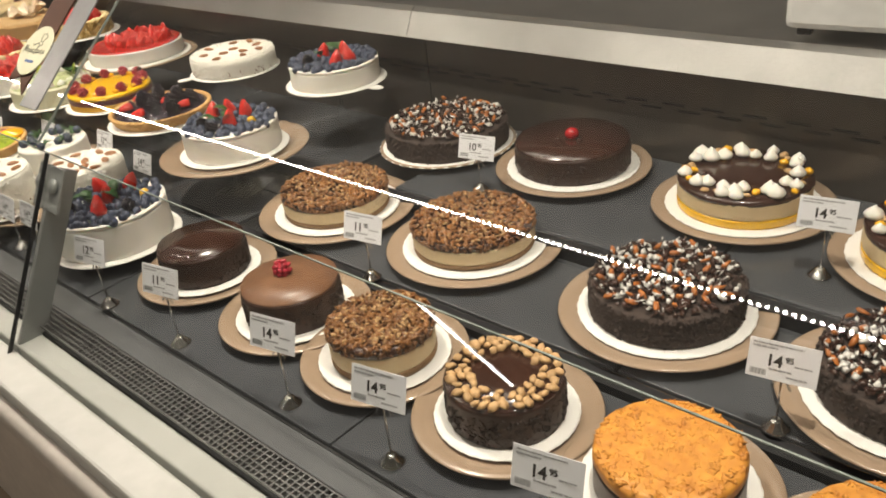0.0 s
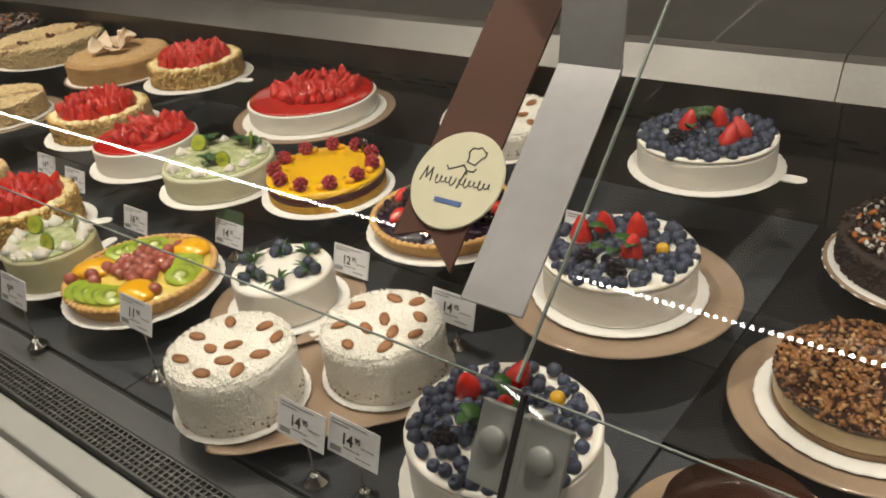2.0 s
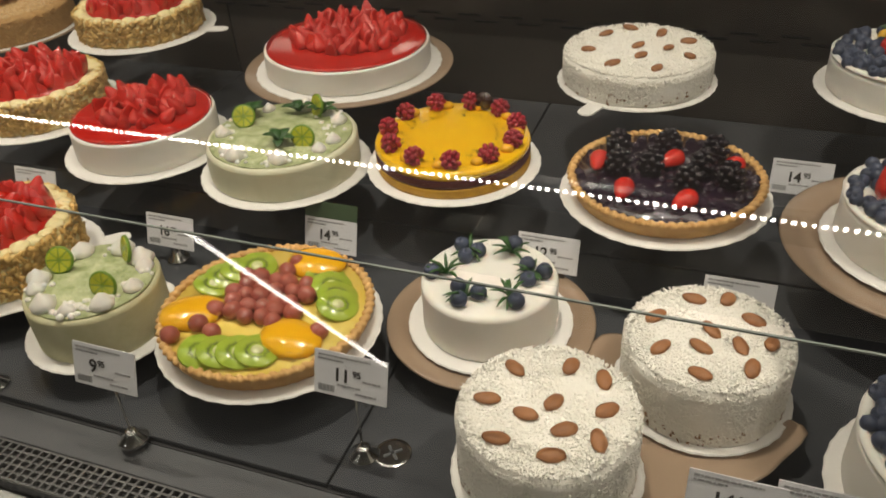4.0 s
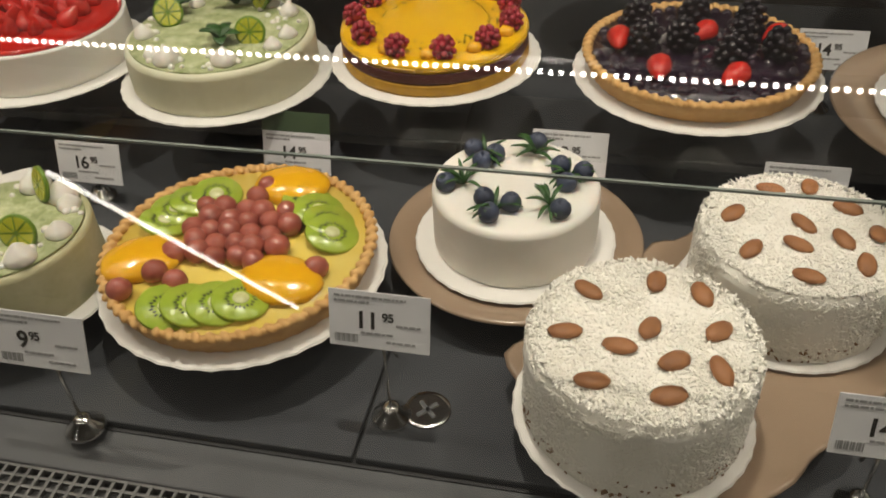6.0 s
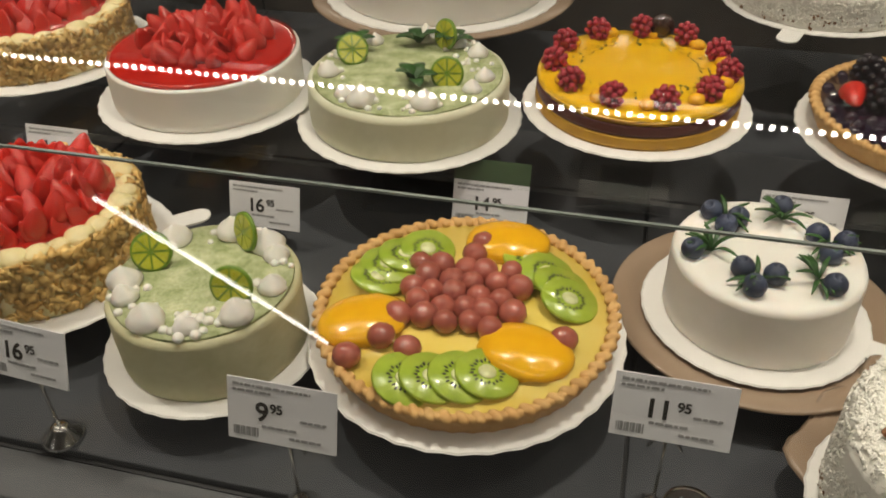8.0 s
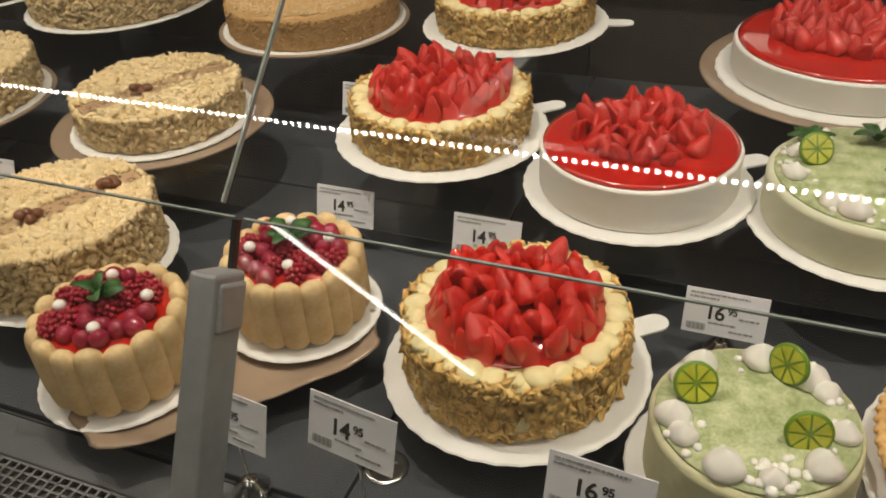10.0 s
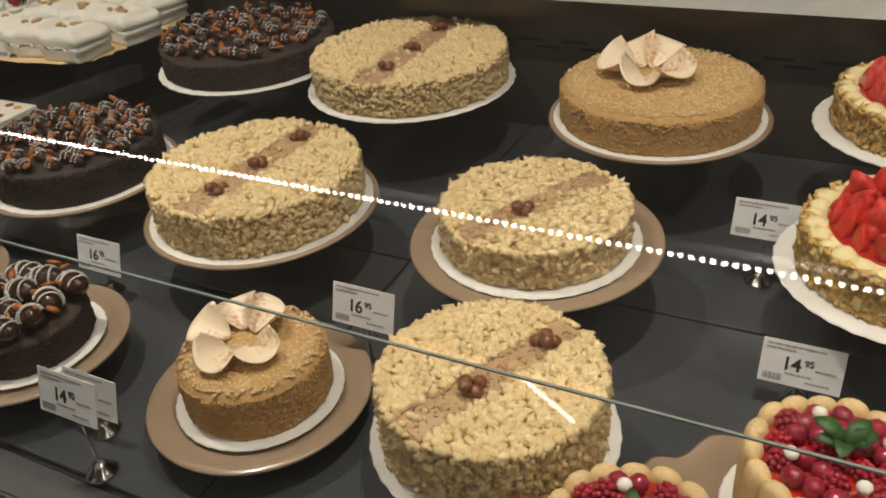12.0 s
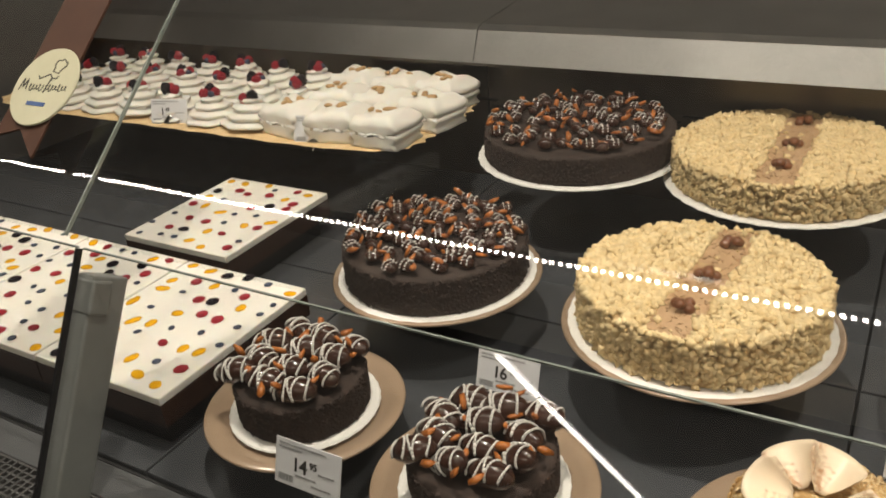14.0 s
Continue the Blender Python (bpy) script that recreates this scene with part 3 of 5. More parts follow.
spans = [(X0, JOINTS[0])] + list(zip(JOINTS, JOINTS[1:])) + [(JOINTS[-1], X1)]
for i, (a, b) in enumerate(spans):
    for nm, line in (("front_glass", LOW), ("upper_glass", UPP)):
        pane = put(nm, pane_mesh(a + 0.003, b - 0.003, line, "glass", 0.0008), case, label="clear sloping glass pane")
        pane.visible_shadow = False
    put("glass_edge", edge_bar(a + 0.004, b - 0.004, (0.578, 1.0685), 0.0016, "glass_edge"), case, label="polished green glass edge")
for xj in JOINTS:
    put("glass_joint", pane_mesh(xj - 0.0011, xj + 0.0011, UPP, "glass_edge", 0.004), case, label="polished glass edge")
    put("glass_joint", pane_mesh(xj - 0.002, xj + 0.002, LOW, "joint", 0.007), case, label="thin dark joint between panes")
    d = Vector((0, LOW[1][0] - LOW[0][0], LOW[1][1] - LOW[0][1])).normalized()
    n = Vector((0, d.z, -d.y))
    bm = bmesh.new()
    rot = Matrix.Translation((xj, LOW[0][0] + 0.006, LOW[0][1])) @ Matrix(((1, 0, 0, 0), (0, n.y, d.y, 0), (0, n.z, d.z, 0), (0, 0, 0, 1)))
    if xj == -1.437:
        # paired flat clamps with round bolts at the wide joint
        for x0, x1 in ((-0.048, -0.004), (0.004, 0.048)):
            box(bm, x0, x1, 0.004, 0.012, 0.27, 0.352, 0.002, rot)
        box(bm, -0.006, 0.006, 0.004, 0.05, -0.01, 0.35, 0.002, rot)
    elif xj == -4.39:
        box(bm, -0.012, 0.016, 0.004, 0.052, -0.01, 0.345, 0.003, rot)
        box(bm, -0.015, 0.019, 0.003, 0.03, 0.3, 0.34, 0.003, rot)
    else:
        box(bm, -0.012, 0.012, -0.045, -0.007, -0.01, 0.335, 0.003, rot)
        box(bm, -0.015, 0.015, -0.04, -0.008, 0.29, 0.328, 0.003, rot)
    post = put("glass_post", finish(bm, "post", False), case, label="satin grey glass clamp post")
    if xj == -1.437:
        for x0 in (-0.026, 0.026):
            bolt = lathe([(0.012, 0.0), (0.0135, 0.002), (0.0135, 0.005), (0.011, 0.007)], 24)
            put("clamp_disc", finish(bolt, "post"), post, rot @ pose(x0, 0.003, 0.318, 90))

# lamp bar over the glass, with its row of lights
bar = thing("lamp_bar", pose(0, 0, 0), "slim white light bar with a row of small lights", "light bar")
put("profile", box_mesh("joint", X0, X1, LED_Y - 0.03, LED_Y + 0.008, LED_Z + 0.004, LED_Z + 0.028, 0.003), bar)
dots = bmesh.new()
x = X0
while x < X1:
    box(dots, x, x + 0.005, LED_Y - 0.0022, LED_Y + 0.0022, LED_Z + 0.003, LED_Z + 0.004)
    x += 0.0112
put("light_strip", finish(dots, "led", False), bar)["kind"] = "stuff"
for xj in JOINTS:
    put("bracket", box_mesh("led_bar", xj - 0.012, xj + 0.012, LED_Y - 0.03, LED_Y, LED_Z + 0.029, LED_Z + 0.4), bar)


# spotlight track over the case
track = thing("light_track", pose(-2.6, SPOT_Y, 2.62), "dark ceiling track for small spotlights", "light track")
put("rail", box_mesh("joint", -2.9, 2.9, -0.02, 0.02, 0.0, 0.035, 0.004), track)
for x in (-2.4, 0.0, 2.4):
    put("hanger_rod", box_mesh("led_bar", x - 0.006, x + 0.006, -0.006, 0.006, 0.035, 0.38), track)
for spot_x in SPOTS:
    head = thing("spotlight", pose(spot_x, SPOT_Y, SPOT_Z), "small dark spotlight hung from the track", "spotlight", "track spotlights")
    put("housing", finish(lathe([(0.044, 0.0), (0.048, 0.004), (0.048, 0.085), (0.03, 0.105), (0.012, 0.12)], 28), "joint", False), head)


# along the slope of the upper glass: x across, y off the glass, z up the slope
SLOPE = Matrix(((1, 0, 0, 0), (0, -0.669, 0.743, 0.566), (0, 0.743, 0.669, 1.0895), (0, 0, 0, 1)))


def stroke(bm, pts, w):
    """A pen line of short flat bars through the points."""
    for (xa, ya), (xb, yb) in zip(pts, pts[1:]):
        length = math.hypot(xb - xa, yb - ya)
        box(bm, -length / 2 - w / 2, length / 2 + w / 2, -w / 2, w / 2, 0.003, 0.0036, 0, pose((xa + xb) / 2, (ya + yb) / 2, 0, 0, 0, math.degrees(math.atan2(yb - ya, xb - xa))))


def hanging_sign(xj):
    s = tagged(new("hanging_sign"), "brown hanging strip with a round cream badge", "sign")
    s.empty_display_size = 0.02
    s.matrix_basis = Matrix.Translation((xj, 0, 0)) @ SLOPE
    bm = bmesh.new()
    ring = [(-0.04, 0.09), (-0.002, 0.103), (0.04, 0.07), (0.04, 0.55), (-0.04, 0.55)]
    lo = [bm.verts.new((x, 0.026, z)) for x, z in ring]
    hi = [bm.verts.new((x, 0.029, z)) for x, z in ring]
    bm.faces.new(lo), bm.faces.new(hi[::-1])
    for k in range(5):
        q = (k + 1) % 5
        bm.faces.new((lo[k], lo[q], hi[q], hi[k]))
    put("strip", finish(bm, "brown_sign", False), s, label="brown strip with a notched end")
    badge = put("badge", finish(lathe([(0.051, 0.0), (0.052, 0.0015), (0.051, 0.003)], 48), "cream_badge", False), s, Matrix(((-1, 0, 0, 0.008), (0, 0, 1, 0.03), (0, 1, 0, 0.158), (0, 0, 0, 1))) @ Matrix.Diagonal((-1, 1, 1, 1)), "round cream badge")
    ink = bmesh.new()
    # a loose handwritten line across the badge, a hat and a curled moustache above it
    for first, last in ((30, 74), (82, 150)):
        pen = []
        for k in range(first, last):
            u, a = k / 150, k * 0.62
            pen.append((-0.041 + 0.082 * u + 0.0016 * math.cos(a), -0.004 + 0.004 * u + 0.0026 * math.sin(a) * (1 + 0.9 * max(0, math.sin(k * 0.21)))))
        stroke(ink, pen, 0.0009)
    stroke(ink, [(-0.041, -0.008), (-0.038, 0.007), (-0.035, -0.004), (-0.031, 0.007), (-0.029, -0.006)], 0.0013)
    stroke(ink, [(0.004, -0.008), (0.007, 0.01), (0.009, 0.008)], 0.0013)
    stroke(ink, [(0.012 + 0.010 * math.cos(a * 0.35), 0.03 + 0.006 * math.sin(a * 0.35) + 0.0012 * math.sin(a * 2.1)) for a in range(-2, 12)] + [(0.004, 0.02), (0.014, 0.018), (0.019, 0.026)], 0.0012)
    stroke(ink, [(-0.016, 0.012), (-0.013, 0.009), (-0.006, 0.012), (0.002, 0.016), (0.008, 0.011), (0.015, 0.011), (0.017, 0.014)], 0.0014)
    put("emblem", finish(ink, "ink", False), badge)
    put("name_bar", box_mesh("ink_blue", -0.015, 0.017, -0.026, -0.021, 0.003, 0.0036), badge)


def strap(xj):
    s = tagged(new("steel_strap"), "satin steel hanger strap bent at its middle", "strap")
    s.empty_display_size = 0.02
    s.matrix_basis = Matrix.Translation((xj, 0, 0)) @ SLOPE
    put("lower_strip", box_mesh("strap", -0.033, 0.033, 0.03, 0.033, 0.05, 0.3, 0.001), s)
    put("upper_strip", box_mesh("strap", -0.033, 0.033, 0.0, 0.003, 0.0, 0.42, 0.001), s, pose(0, 0.026, 0.29, -38, 0, 0))


for xj in (-1.57, -4.505):
    hanging_sign(xj)
strap(-1.473)


# ---- cakes ----
def cake_base(kind, x, y, ztop, h, label, rz=0.0, group=""):
    return thing(kind, pose(x, y, ztop - h, 0, 0, rz), label, "cake", group)


def body(parent, r, h, material, wob=0.0015, z0=0.0, round_=0.006, name="body", freq=25, seg=56, seed=None):
    k = min(round_, h * 0.4)
    prof = [(r * 0.985, z0), (r, z0 + 0.004), (r, z0 + h * 0.3), (r, z0 + h * 0.55), (r, z0 + h - k * 1.2), (r, z0 + h - k), (r - k * 0.3, z0 + h - k * 0.3), (r - k, z0 + h), (r * 0.8, z0 + h + 0.0005), (r * 0.5, z0 + h + 0.001), (r * 0.2, z0 + h + 0.001)]
    return put(name, finish(lathe(prof, seg, wob, freq, seed if seed is not None else r * 100 + h), material), parent)


def board(parent, r, tab=None):
    bm = lathe([(r, -0.003), (r + 0.0015, -0.0015), (r, 0.0)], 72, wave=(36, 0.006))
    if tab is not None:
        box(bm, r - 0.01, r + 0.026, -0.013, 0.013, -0.003, -0.0004, 0.0, pose(0, 0, 0, 0, 0, tab))
        bmesh.ops.create_cone(bm, cap_ends=True, segments=16, radius1=0.013, radius2=0.013, depth=0.0018, matrix=pose((r + 0.026) * math.cos(radians(tab)), (r + 0.026) * math.sin(radians(tab)), -0.0015))
    return put("cake_board", finish(bm, "card", False), parent, label="white scalloped card board")


def serving_plate(x, y, z, r, square=False, rz=0.0, rx=None):
    """A glazed plate whose well carries the board at height z."""
    s = thing("serving_plate", pose(x, y, z - 0.004, 0, 0, rz), "brown glazed serving plate with a pale rim", "plate", "brown plates")
    if not square:
        prof = [(r * 0.55, -0.012), (r * 0.6, -0.015), (r * 0.66, -0.01), (r * 0.99, 0.004), (r, 0.0065), (r * 0.985, 0.0085), (r * 0.85, 0.0045), (r * 0.76, 0.0), (r * 0.3, -0.001)]
        put("dish", finish(lathe(prof, 72, 0.0), "plate"), s)
    else:
        bm = bmesh.new()
        n = 80
        rings = []
        for f, z1 in ((0.6, -0.012), (0.97, 0.004), (1.0, 0.008), (0.97, 0.009), (0.85, 0.002), (0.7, 0.0), (0.3, 0.0)):
            ring = []
            for i in range(n):
                a = 2 * math.pi * i / n
                c, d = math.cos(a), math.sin(a)
                q = (abs(c) ** 5 + abs(d) ** 5) ** -0.2
                px, py = q * c * r * f, q * d * (rx or r) * f
                wv = 1 + 0.025 * math.cos(a * 16) * f
                ring.append(bm.verts.new((px * wv, py * wv, z1 + (0.004 * math.cos(a * 16) if f > 0.9 else 0))))
            rings.append(ring)
        for a, b in zip(rings, rings[1:]):
            for i in range(n):
                j = (i + 1) % n
                bm.faces.new((a[i], a[j], b[j], b[i]))
        bm.faces.new(rings[0][::-1]), bm.faces.new(rings[-1])
        put("dish", finish(bm, "plate"), s)
    return s


def stand(x, y, top, floor_z, rz=20.0):
    """Acrylic stand: foot sheet, crossed uprights, top sheet."""
    h = top - floor_z
    s = thing("acrylic_stand", pose(x, y, floor_z, 0, 0, rz), "clear acrylic riser with crossed uprights", "cake stand", "acrylic stands")
    w = 0.055
    put("foot", box_mesh("acrylic", -w, w, -w, w, 0.0, 0.003, 0.0005), s)
    put("upright", box_mesh("acrylic", -0.042, 0.042, -0.0015, 0.0015, 0.003, h - 0.003), s, pose(0, 0, 0, 0, 0, 45))
    put("upright", box_mesh("acrylic", -0.042, 0.042, -0.0015, 0.0015, 0.003, h - 0.003), s, pose(0, 0, 0, 0, 0, -45))
    put("top_sheet", box_mesh("acrylic", -w, w, -w, w, h - 0.003, h, 0.0005), s)
    return s


def raise_on(x, y, base, plate, floor_z, rz=20.0):
    under = base - (0.0195 if plate else 0.0035)
    if under - floor_z > 0.012:
        stand(x, y, under, floor_z, rz)


def berries_top(c, r, h, seed, fruit=7):
    rnd = random.Random(seed)
    pts = spread(220, r * 0.97, 0.0138, seed)
    big = spread(fruit, r * 0.7, 0.045, seed + 9)
    for x, y in pts:
        if all((x - a) ** 2 + (y - b) ** 2 > 0.017 ** 2 for a, b in big):
            drop("blueberry", "blueb", c, x, y, h - 0.001 + rnd.uniform(0, 0.004), rnd.uniform(0, 360), rnd.uniform(-50, 50), rnd.uniform(-50, 50), rnd.uniform(1.1, 1.4))
    for i, (x, y) in enumerate(big):
        k = ("straw", "straw", "blackb", "straw", "physalis", "straw", "blackb")[i % 7]
        nm = {"straw": "strawberry", "blackb": "blackberry", "physalis": "physalis"}[k]
        drop(nm, k, c, x, y, h + (0.008 if k == "physalis" else 0.002), rnd.uniform(0, 360), rnd.uniform(-25, 25), 0, 1.2 if k != "physalis" else 1.3)
    for k in range(5):
        a = rnd.uniform(0, 6.28)
        drop("mint_leaf", "leaf", c, 0.03 * math.cos(a), 0.03 * math.sin(a), h + 0.017, rnd.uniform(0, 360), 0, -25, 1.25)


def white_berry_cake(x, y, zt, d, h, plate=True, seed=1, tab=None):
    c = cake_base("blueberry_cake", x, y, zt, h, "white cream cake topped with blueberries and strawberries")
    body(c, d / 2, h, "cream")
    ring = lathe([(d / 2 - 0.012, h - 0.002), (d / 2, h), (d / 2 + 0.001, h + 0.004), (d / 2 - 0.006, h + 0.006), (d / 2 - 0.012, h)], 60, 0.001, 60)
    put("cream_rim", finish(ring, "cream"), c)
    board(c, d / 2 + 0.015, tab)
    berries_top(c, d / 2 - 0.006, h, seed)


def almond_cake(x, y, zt, d, h, rz=0, tab=None, seed=1):
    c = cake_base("almond_cake", x, y, zt, h, "coconut-flaked white cake with whole almonds on top", rz)
    r = d / 2
    body(c, r, h, "coconut", 0.003, round_=0.012, freq=35)
    put("coconut_coating", chips_mesh("coconut", 6500, on_top(r * 0.985, h + 0.001), 0.0014, seed, 0.7, 1.2, 2.2), c)["kind"] = "stuff"
    put("coconut_coating", chips_mesh("coconut", 4500, on_side(r + 0.0005, 0.006, h - 0.003), 0.0013, seed + 1, 0.6, 0.5, 2.0), c)["kind"] = "stuff"
    put("coconut_coating", chips_mesh("biscuit", 160, on_side(r + 0.0005, 0.002, 0.02), 0.0025, seed + 5, 0.3), c)["kind"] = "stuff"
    board(c, r + 0.008, tab)
    rnd = random.Random(seed)
    for i, (px, py) in enumerate(((0.62, 0.1), (0.1, 0.66), (-0.5, 0.45), (-0.66, -0.1), (-0.4, -0.62), (0.2, -0.68), (0.62, -0.35), (0.05, 0.05), (-0.2, -0.2), (0.25, -0.3), (0.5, 0.55))):
        drop("almond", "almond", c, px * r, py * r, h + 0.004, rnd.uniform(0, 360), rnd.uniform(-12, 12), rnd.uniform(-12, 12), 1.22)


def blueberry_sprig_cake(x, y, zt, d, h):
    c = cake_base("white_cream_cake", x, y, zt, h, "smooth white cream cake with blueberries and rosemary sprigs")
    r = d / 2
    body(c, r, h, "cream", 0.0006)
    board(c, r + 0.018, -20)
    rnd = random.Random(3)
    for a in (0.25, 1.3, 2.35, 3.4, 4.45, 5.5):
        px, py = 0.62 * r * math.cos(a), 0.62 * r * math.sin(a)
        for k in range(3 if a in (2.35, 4.45, 0.25) else 1):
            drop("blueberry", "blueb", c, px + 0.014 * math.cos(k * 2.1 + a), py + 0.014 * math.sin(k * 2.1 + a), h, rnd.uniform(0, 360), rnd.uniform(-30, 30), 0, 1.45)
        for k in range(11):
            drop("rosemary_leaf", "sprig", c, px, py, h + 0.003, rnd.uniform(0, 360), 0, -rnd.uniform(5, 40), 1.35)


def strawberry_jelly_cake(x, y, zt, d, h, tab=None, seed=1, n=34):
    c = cake_base("strawberry_jelly_cake", x, y, zt, h, "white cream cake with red jelly and strawberry halves")
    r = d / 2
    body(c, r, h, "cream", 0.001, round_=0.003)
    put("jelly", finish(lathe([(r * 0.965, h), (r * 0.965, h + 0.003), (r * 0.9, h + 0.0042), (r * 0.3, h + 0.0042)], 56, 0.0004, 40), "jelly"), c)
    board(c, r + 0.018, tab)
    rnd = random.Random(seed)
    for px, py in spread(int(n * 1.8), r * 0.64, 0.0145, seed):
        drop("strawberry", rnd.choice(("straw", "straw_half")), c, px, py + r * 0.12, h + 0.002, rnd.uniform(0, 360), rnd.uniform(-35, 35), rnd.uniform(-35, 35), rnd.uniform(0.65, 0.95))


def strawberry_flake_cake(x, y, zt, d, h, tab=None, seed=1):
    c = cake_base("strawberry_cake", x, y, zt, h, "almond-flaked cake heaped with fresh strawberry halves")
    r = d / 2
    body(c, r, h, "custard", 0.002)
    put("flake_coating", chips_mesh("flake", 1500, on_side(r + 0.001, 0.002, h), 0.007, seed, 0.14, 0.55), c)["kind"] = "stuff"
    put("flake_coating", chips_mesh("flake", 260, on_top(r, h + 0.001, r * 0.86), 0.0062, seed + 2, 0.14, 0.6), c)["kind"] = "stuff"
    for i in range(30):
        a = 2 * math.pi * i / 30
        drop("cream_dab", "custard_dab", c, (r - 0.013) * math.cos(a), (r - 0.013) * math.sin(a), h - 0.005, i * 77, 0, 0, 0.75 + 0.12 * ((i * 5) % 3))
    board(c, r + 0.024, tab)
    rnd = random.Random(seed)
    put("jelly", finish(lathe([(r * 0.8, h), (r * 0.8, h + 0.004), (r * 0.3, h + 0.006)], 40), "jelly"), c)
    for i in range(24):
        a = 2 * math.pi * (i + rnd.uniform(-0.3, 0.3)) / 24
        drop("strawberry", "straw_half", c, 0.76 * r * math.cos(a), 0.76 * r * math.sin(a), h + 0.001, math.degrees(a) + 90 + rnd.uniform(-25, 25), rnd.uniform(-34, -8), rnd.uniform(-25, 25), rnd.uniform(0.65, 0.9))
    for px, py in spread(60, r * 0.67, 0.0145, seed + 3):
        q = math.hypot(px, py) / r
        drop("strawberry", rnd.choice(("straw", "straw_half")), c, px, py, h + 0.003 + 0.009 * (1 - q), rnd.uniform(0, 360), rnd.uniform(-30, 30), rnd.uniform(-30, 30), rnd.uniform(0.72, 1.02))


def crust_mesh(r, h):
    prof = [(r * 0.9, 0.0), (r * 0.93, 0.002), (r * 0.99, h - 0.003), (r, h), (r * 0.985, h + 0.004), (r * 0.95, h + 0.003), (r * 0.94, h - 0.006)]
    bm = lathe(prof, 144, 0.0008, 60, wave=(48, 0.007))
    for k in range(64):
        a = 2 * math.pi * k / 64
        bmesh.ops.create_icosphere(bm, subdivisions=2, radius=0.006, matrix=Matrix.LocRotScale((0.972 * r * math.cos(a), 0.972 * r * math.sin(a), h + 0.0015), Euler((0, 0, a + 0.6)), (1.25, 0.75, 0.75)))
    return finish(bm, "tart")


def kiwi_tart(x, y, zt, d, h):
    c = cake_base("fruit_tart", x, y, zt, h, "round custard tart with grapes, kiwi slices and peach halves", 0)
    r = d / 2
    put("crust", crust_mesh(r, h), c, label="golden fluted crust")
    put("custard", finish(lathe([(r * 0.945, h - 0.005), (r * 0.94, h - 0.001), (r * 0.3, h)], 56, 0.0006, 30), "custard_fill"), c)
    board(c, r + 0.008, None)
    rnd = random.Random(4)
    pts = [(0.02 * (i % 5 - 2) + 0.01 * (i // 5 % 2) - 0.005, 0.045 - 0.0185 * (i // 5)) for i in range(25)] + [(0.0, 0.068), (0.005, 0.088), (-0.075, -0.085), (-0.052, -0.062), (-0.03, -0.068), (0.095, -0.03)]
    for px, py in pts:
        if (px / 0.058) ** 2 + (py / 0.06) ** 2 < 1.25 or abs(px) > 0.06 or py > 0.06 or py < -0.05:
            drop("grape", "grape", c, px + rnd.uniform(-0.003, 0.003) - 0.005, py + rnd.uniform(-0.003, 0.003), h + 0.008, rnd.uniform(0, 360), 0, 0, rnd.uniform(0.9, 1.1))
    for px, py in ((-0.085, 0.015), (-0.082, 0.035), (-0.07, 0.053), (-0.052, 0.066), (0.062, 0.055), (0.077, 0.04), (0.086, 0.022), (0.045, 0.07), (-0.028, -0.1), (-0.008, -0.094), (0.014, -0.088), (0.034, -0.08)):
        m = pose(px, py, h + 0.003, rnd.uniform(-8, 8), rnd.uniform(8, 18), rnd.uniform(0, 30)) @ Matrix.Scale(1.18, 4)
        k = put("kiwi_slice", KIWI[0], c, m)
        put("core", KIWI[1], k)
        put("seed_ring", KIWI[2], k)
    for px, py, rz in ((-0.08, -0.04, 35), (0.06, -0.048, -10), (0.02, 0.095, 5)):
        drop("peach_half", "mango", c, px, py, h + 0.004, rz, 0, 0, 1.12)


def blackberry_tart(x, y, zt, d, h):
    c = cake_base("berry_tart", x, y, zt, h, "fluted tart filled with glazed dark berries and strawberries")
    r = d / 2
    put("crust", crust_mesh(r, h), c, label="golden fluted crust")
    put("glaze", finish(lathe([(r * 0.945, h - 0.005), (r * 0.93, h), (r * 0.3, h + 0.002)], 56, 0.003, 70), "dark_glaze"), c)
    board(c, r + 0.01, None)
    rnd = random.Random(6)
    for px, py in spread(95, r * 0.9, 0.0145, 5):
        drop("blueberry", "glazed_berry", c, px, py, h - 0.007, rnd.uniform(0, 360), rnd.uniform(-60, 60), 0, 1.1)
    for px, py in ((-0.07, 0.04), (-0.005, 0.055), (0.06, 0.06), (-0.02, 0.0), (0.045, 0.01), (0.085, -0.01), (-0.065, -0.01), (0.03, -0.035)):
        drop("blackberry", "blackb", c, px, py, h + 0.003, rnd.uniform(0, 360), rnd.uniform(-15, 15), 0, 1.55)
    for px, py in ((-0.045, -0.055), (0.04, -0.065), (0.012, 0.035), (-0.09, 0.01), (0.09, 0.035)):
        drop("strawberry", "straw_half", c, px, py, h + 0.012, rnd.uniform(-40, 40), 90, 0, 1.0)


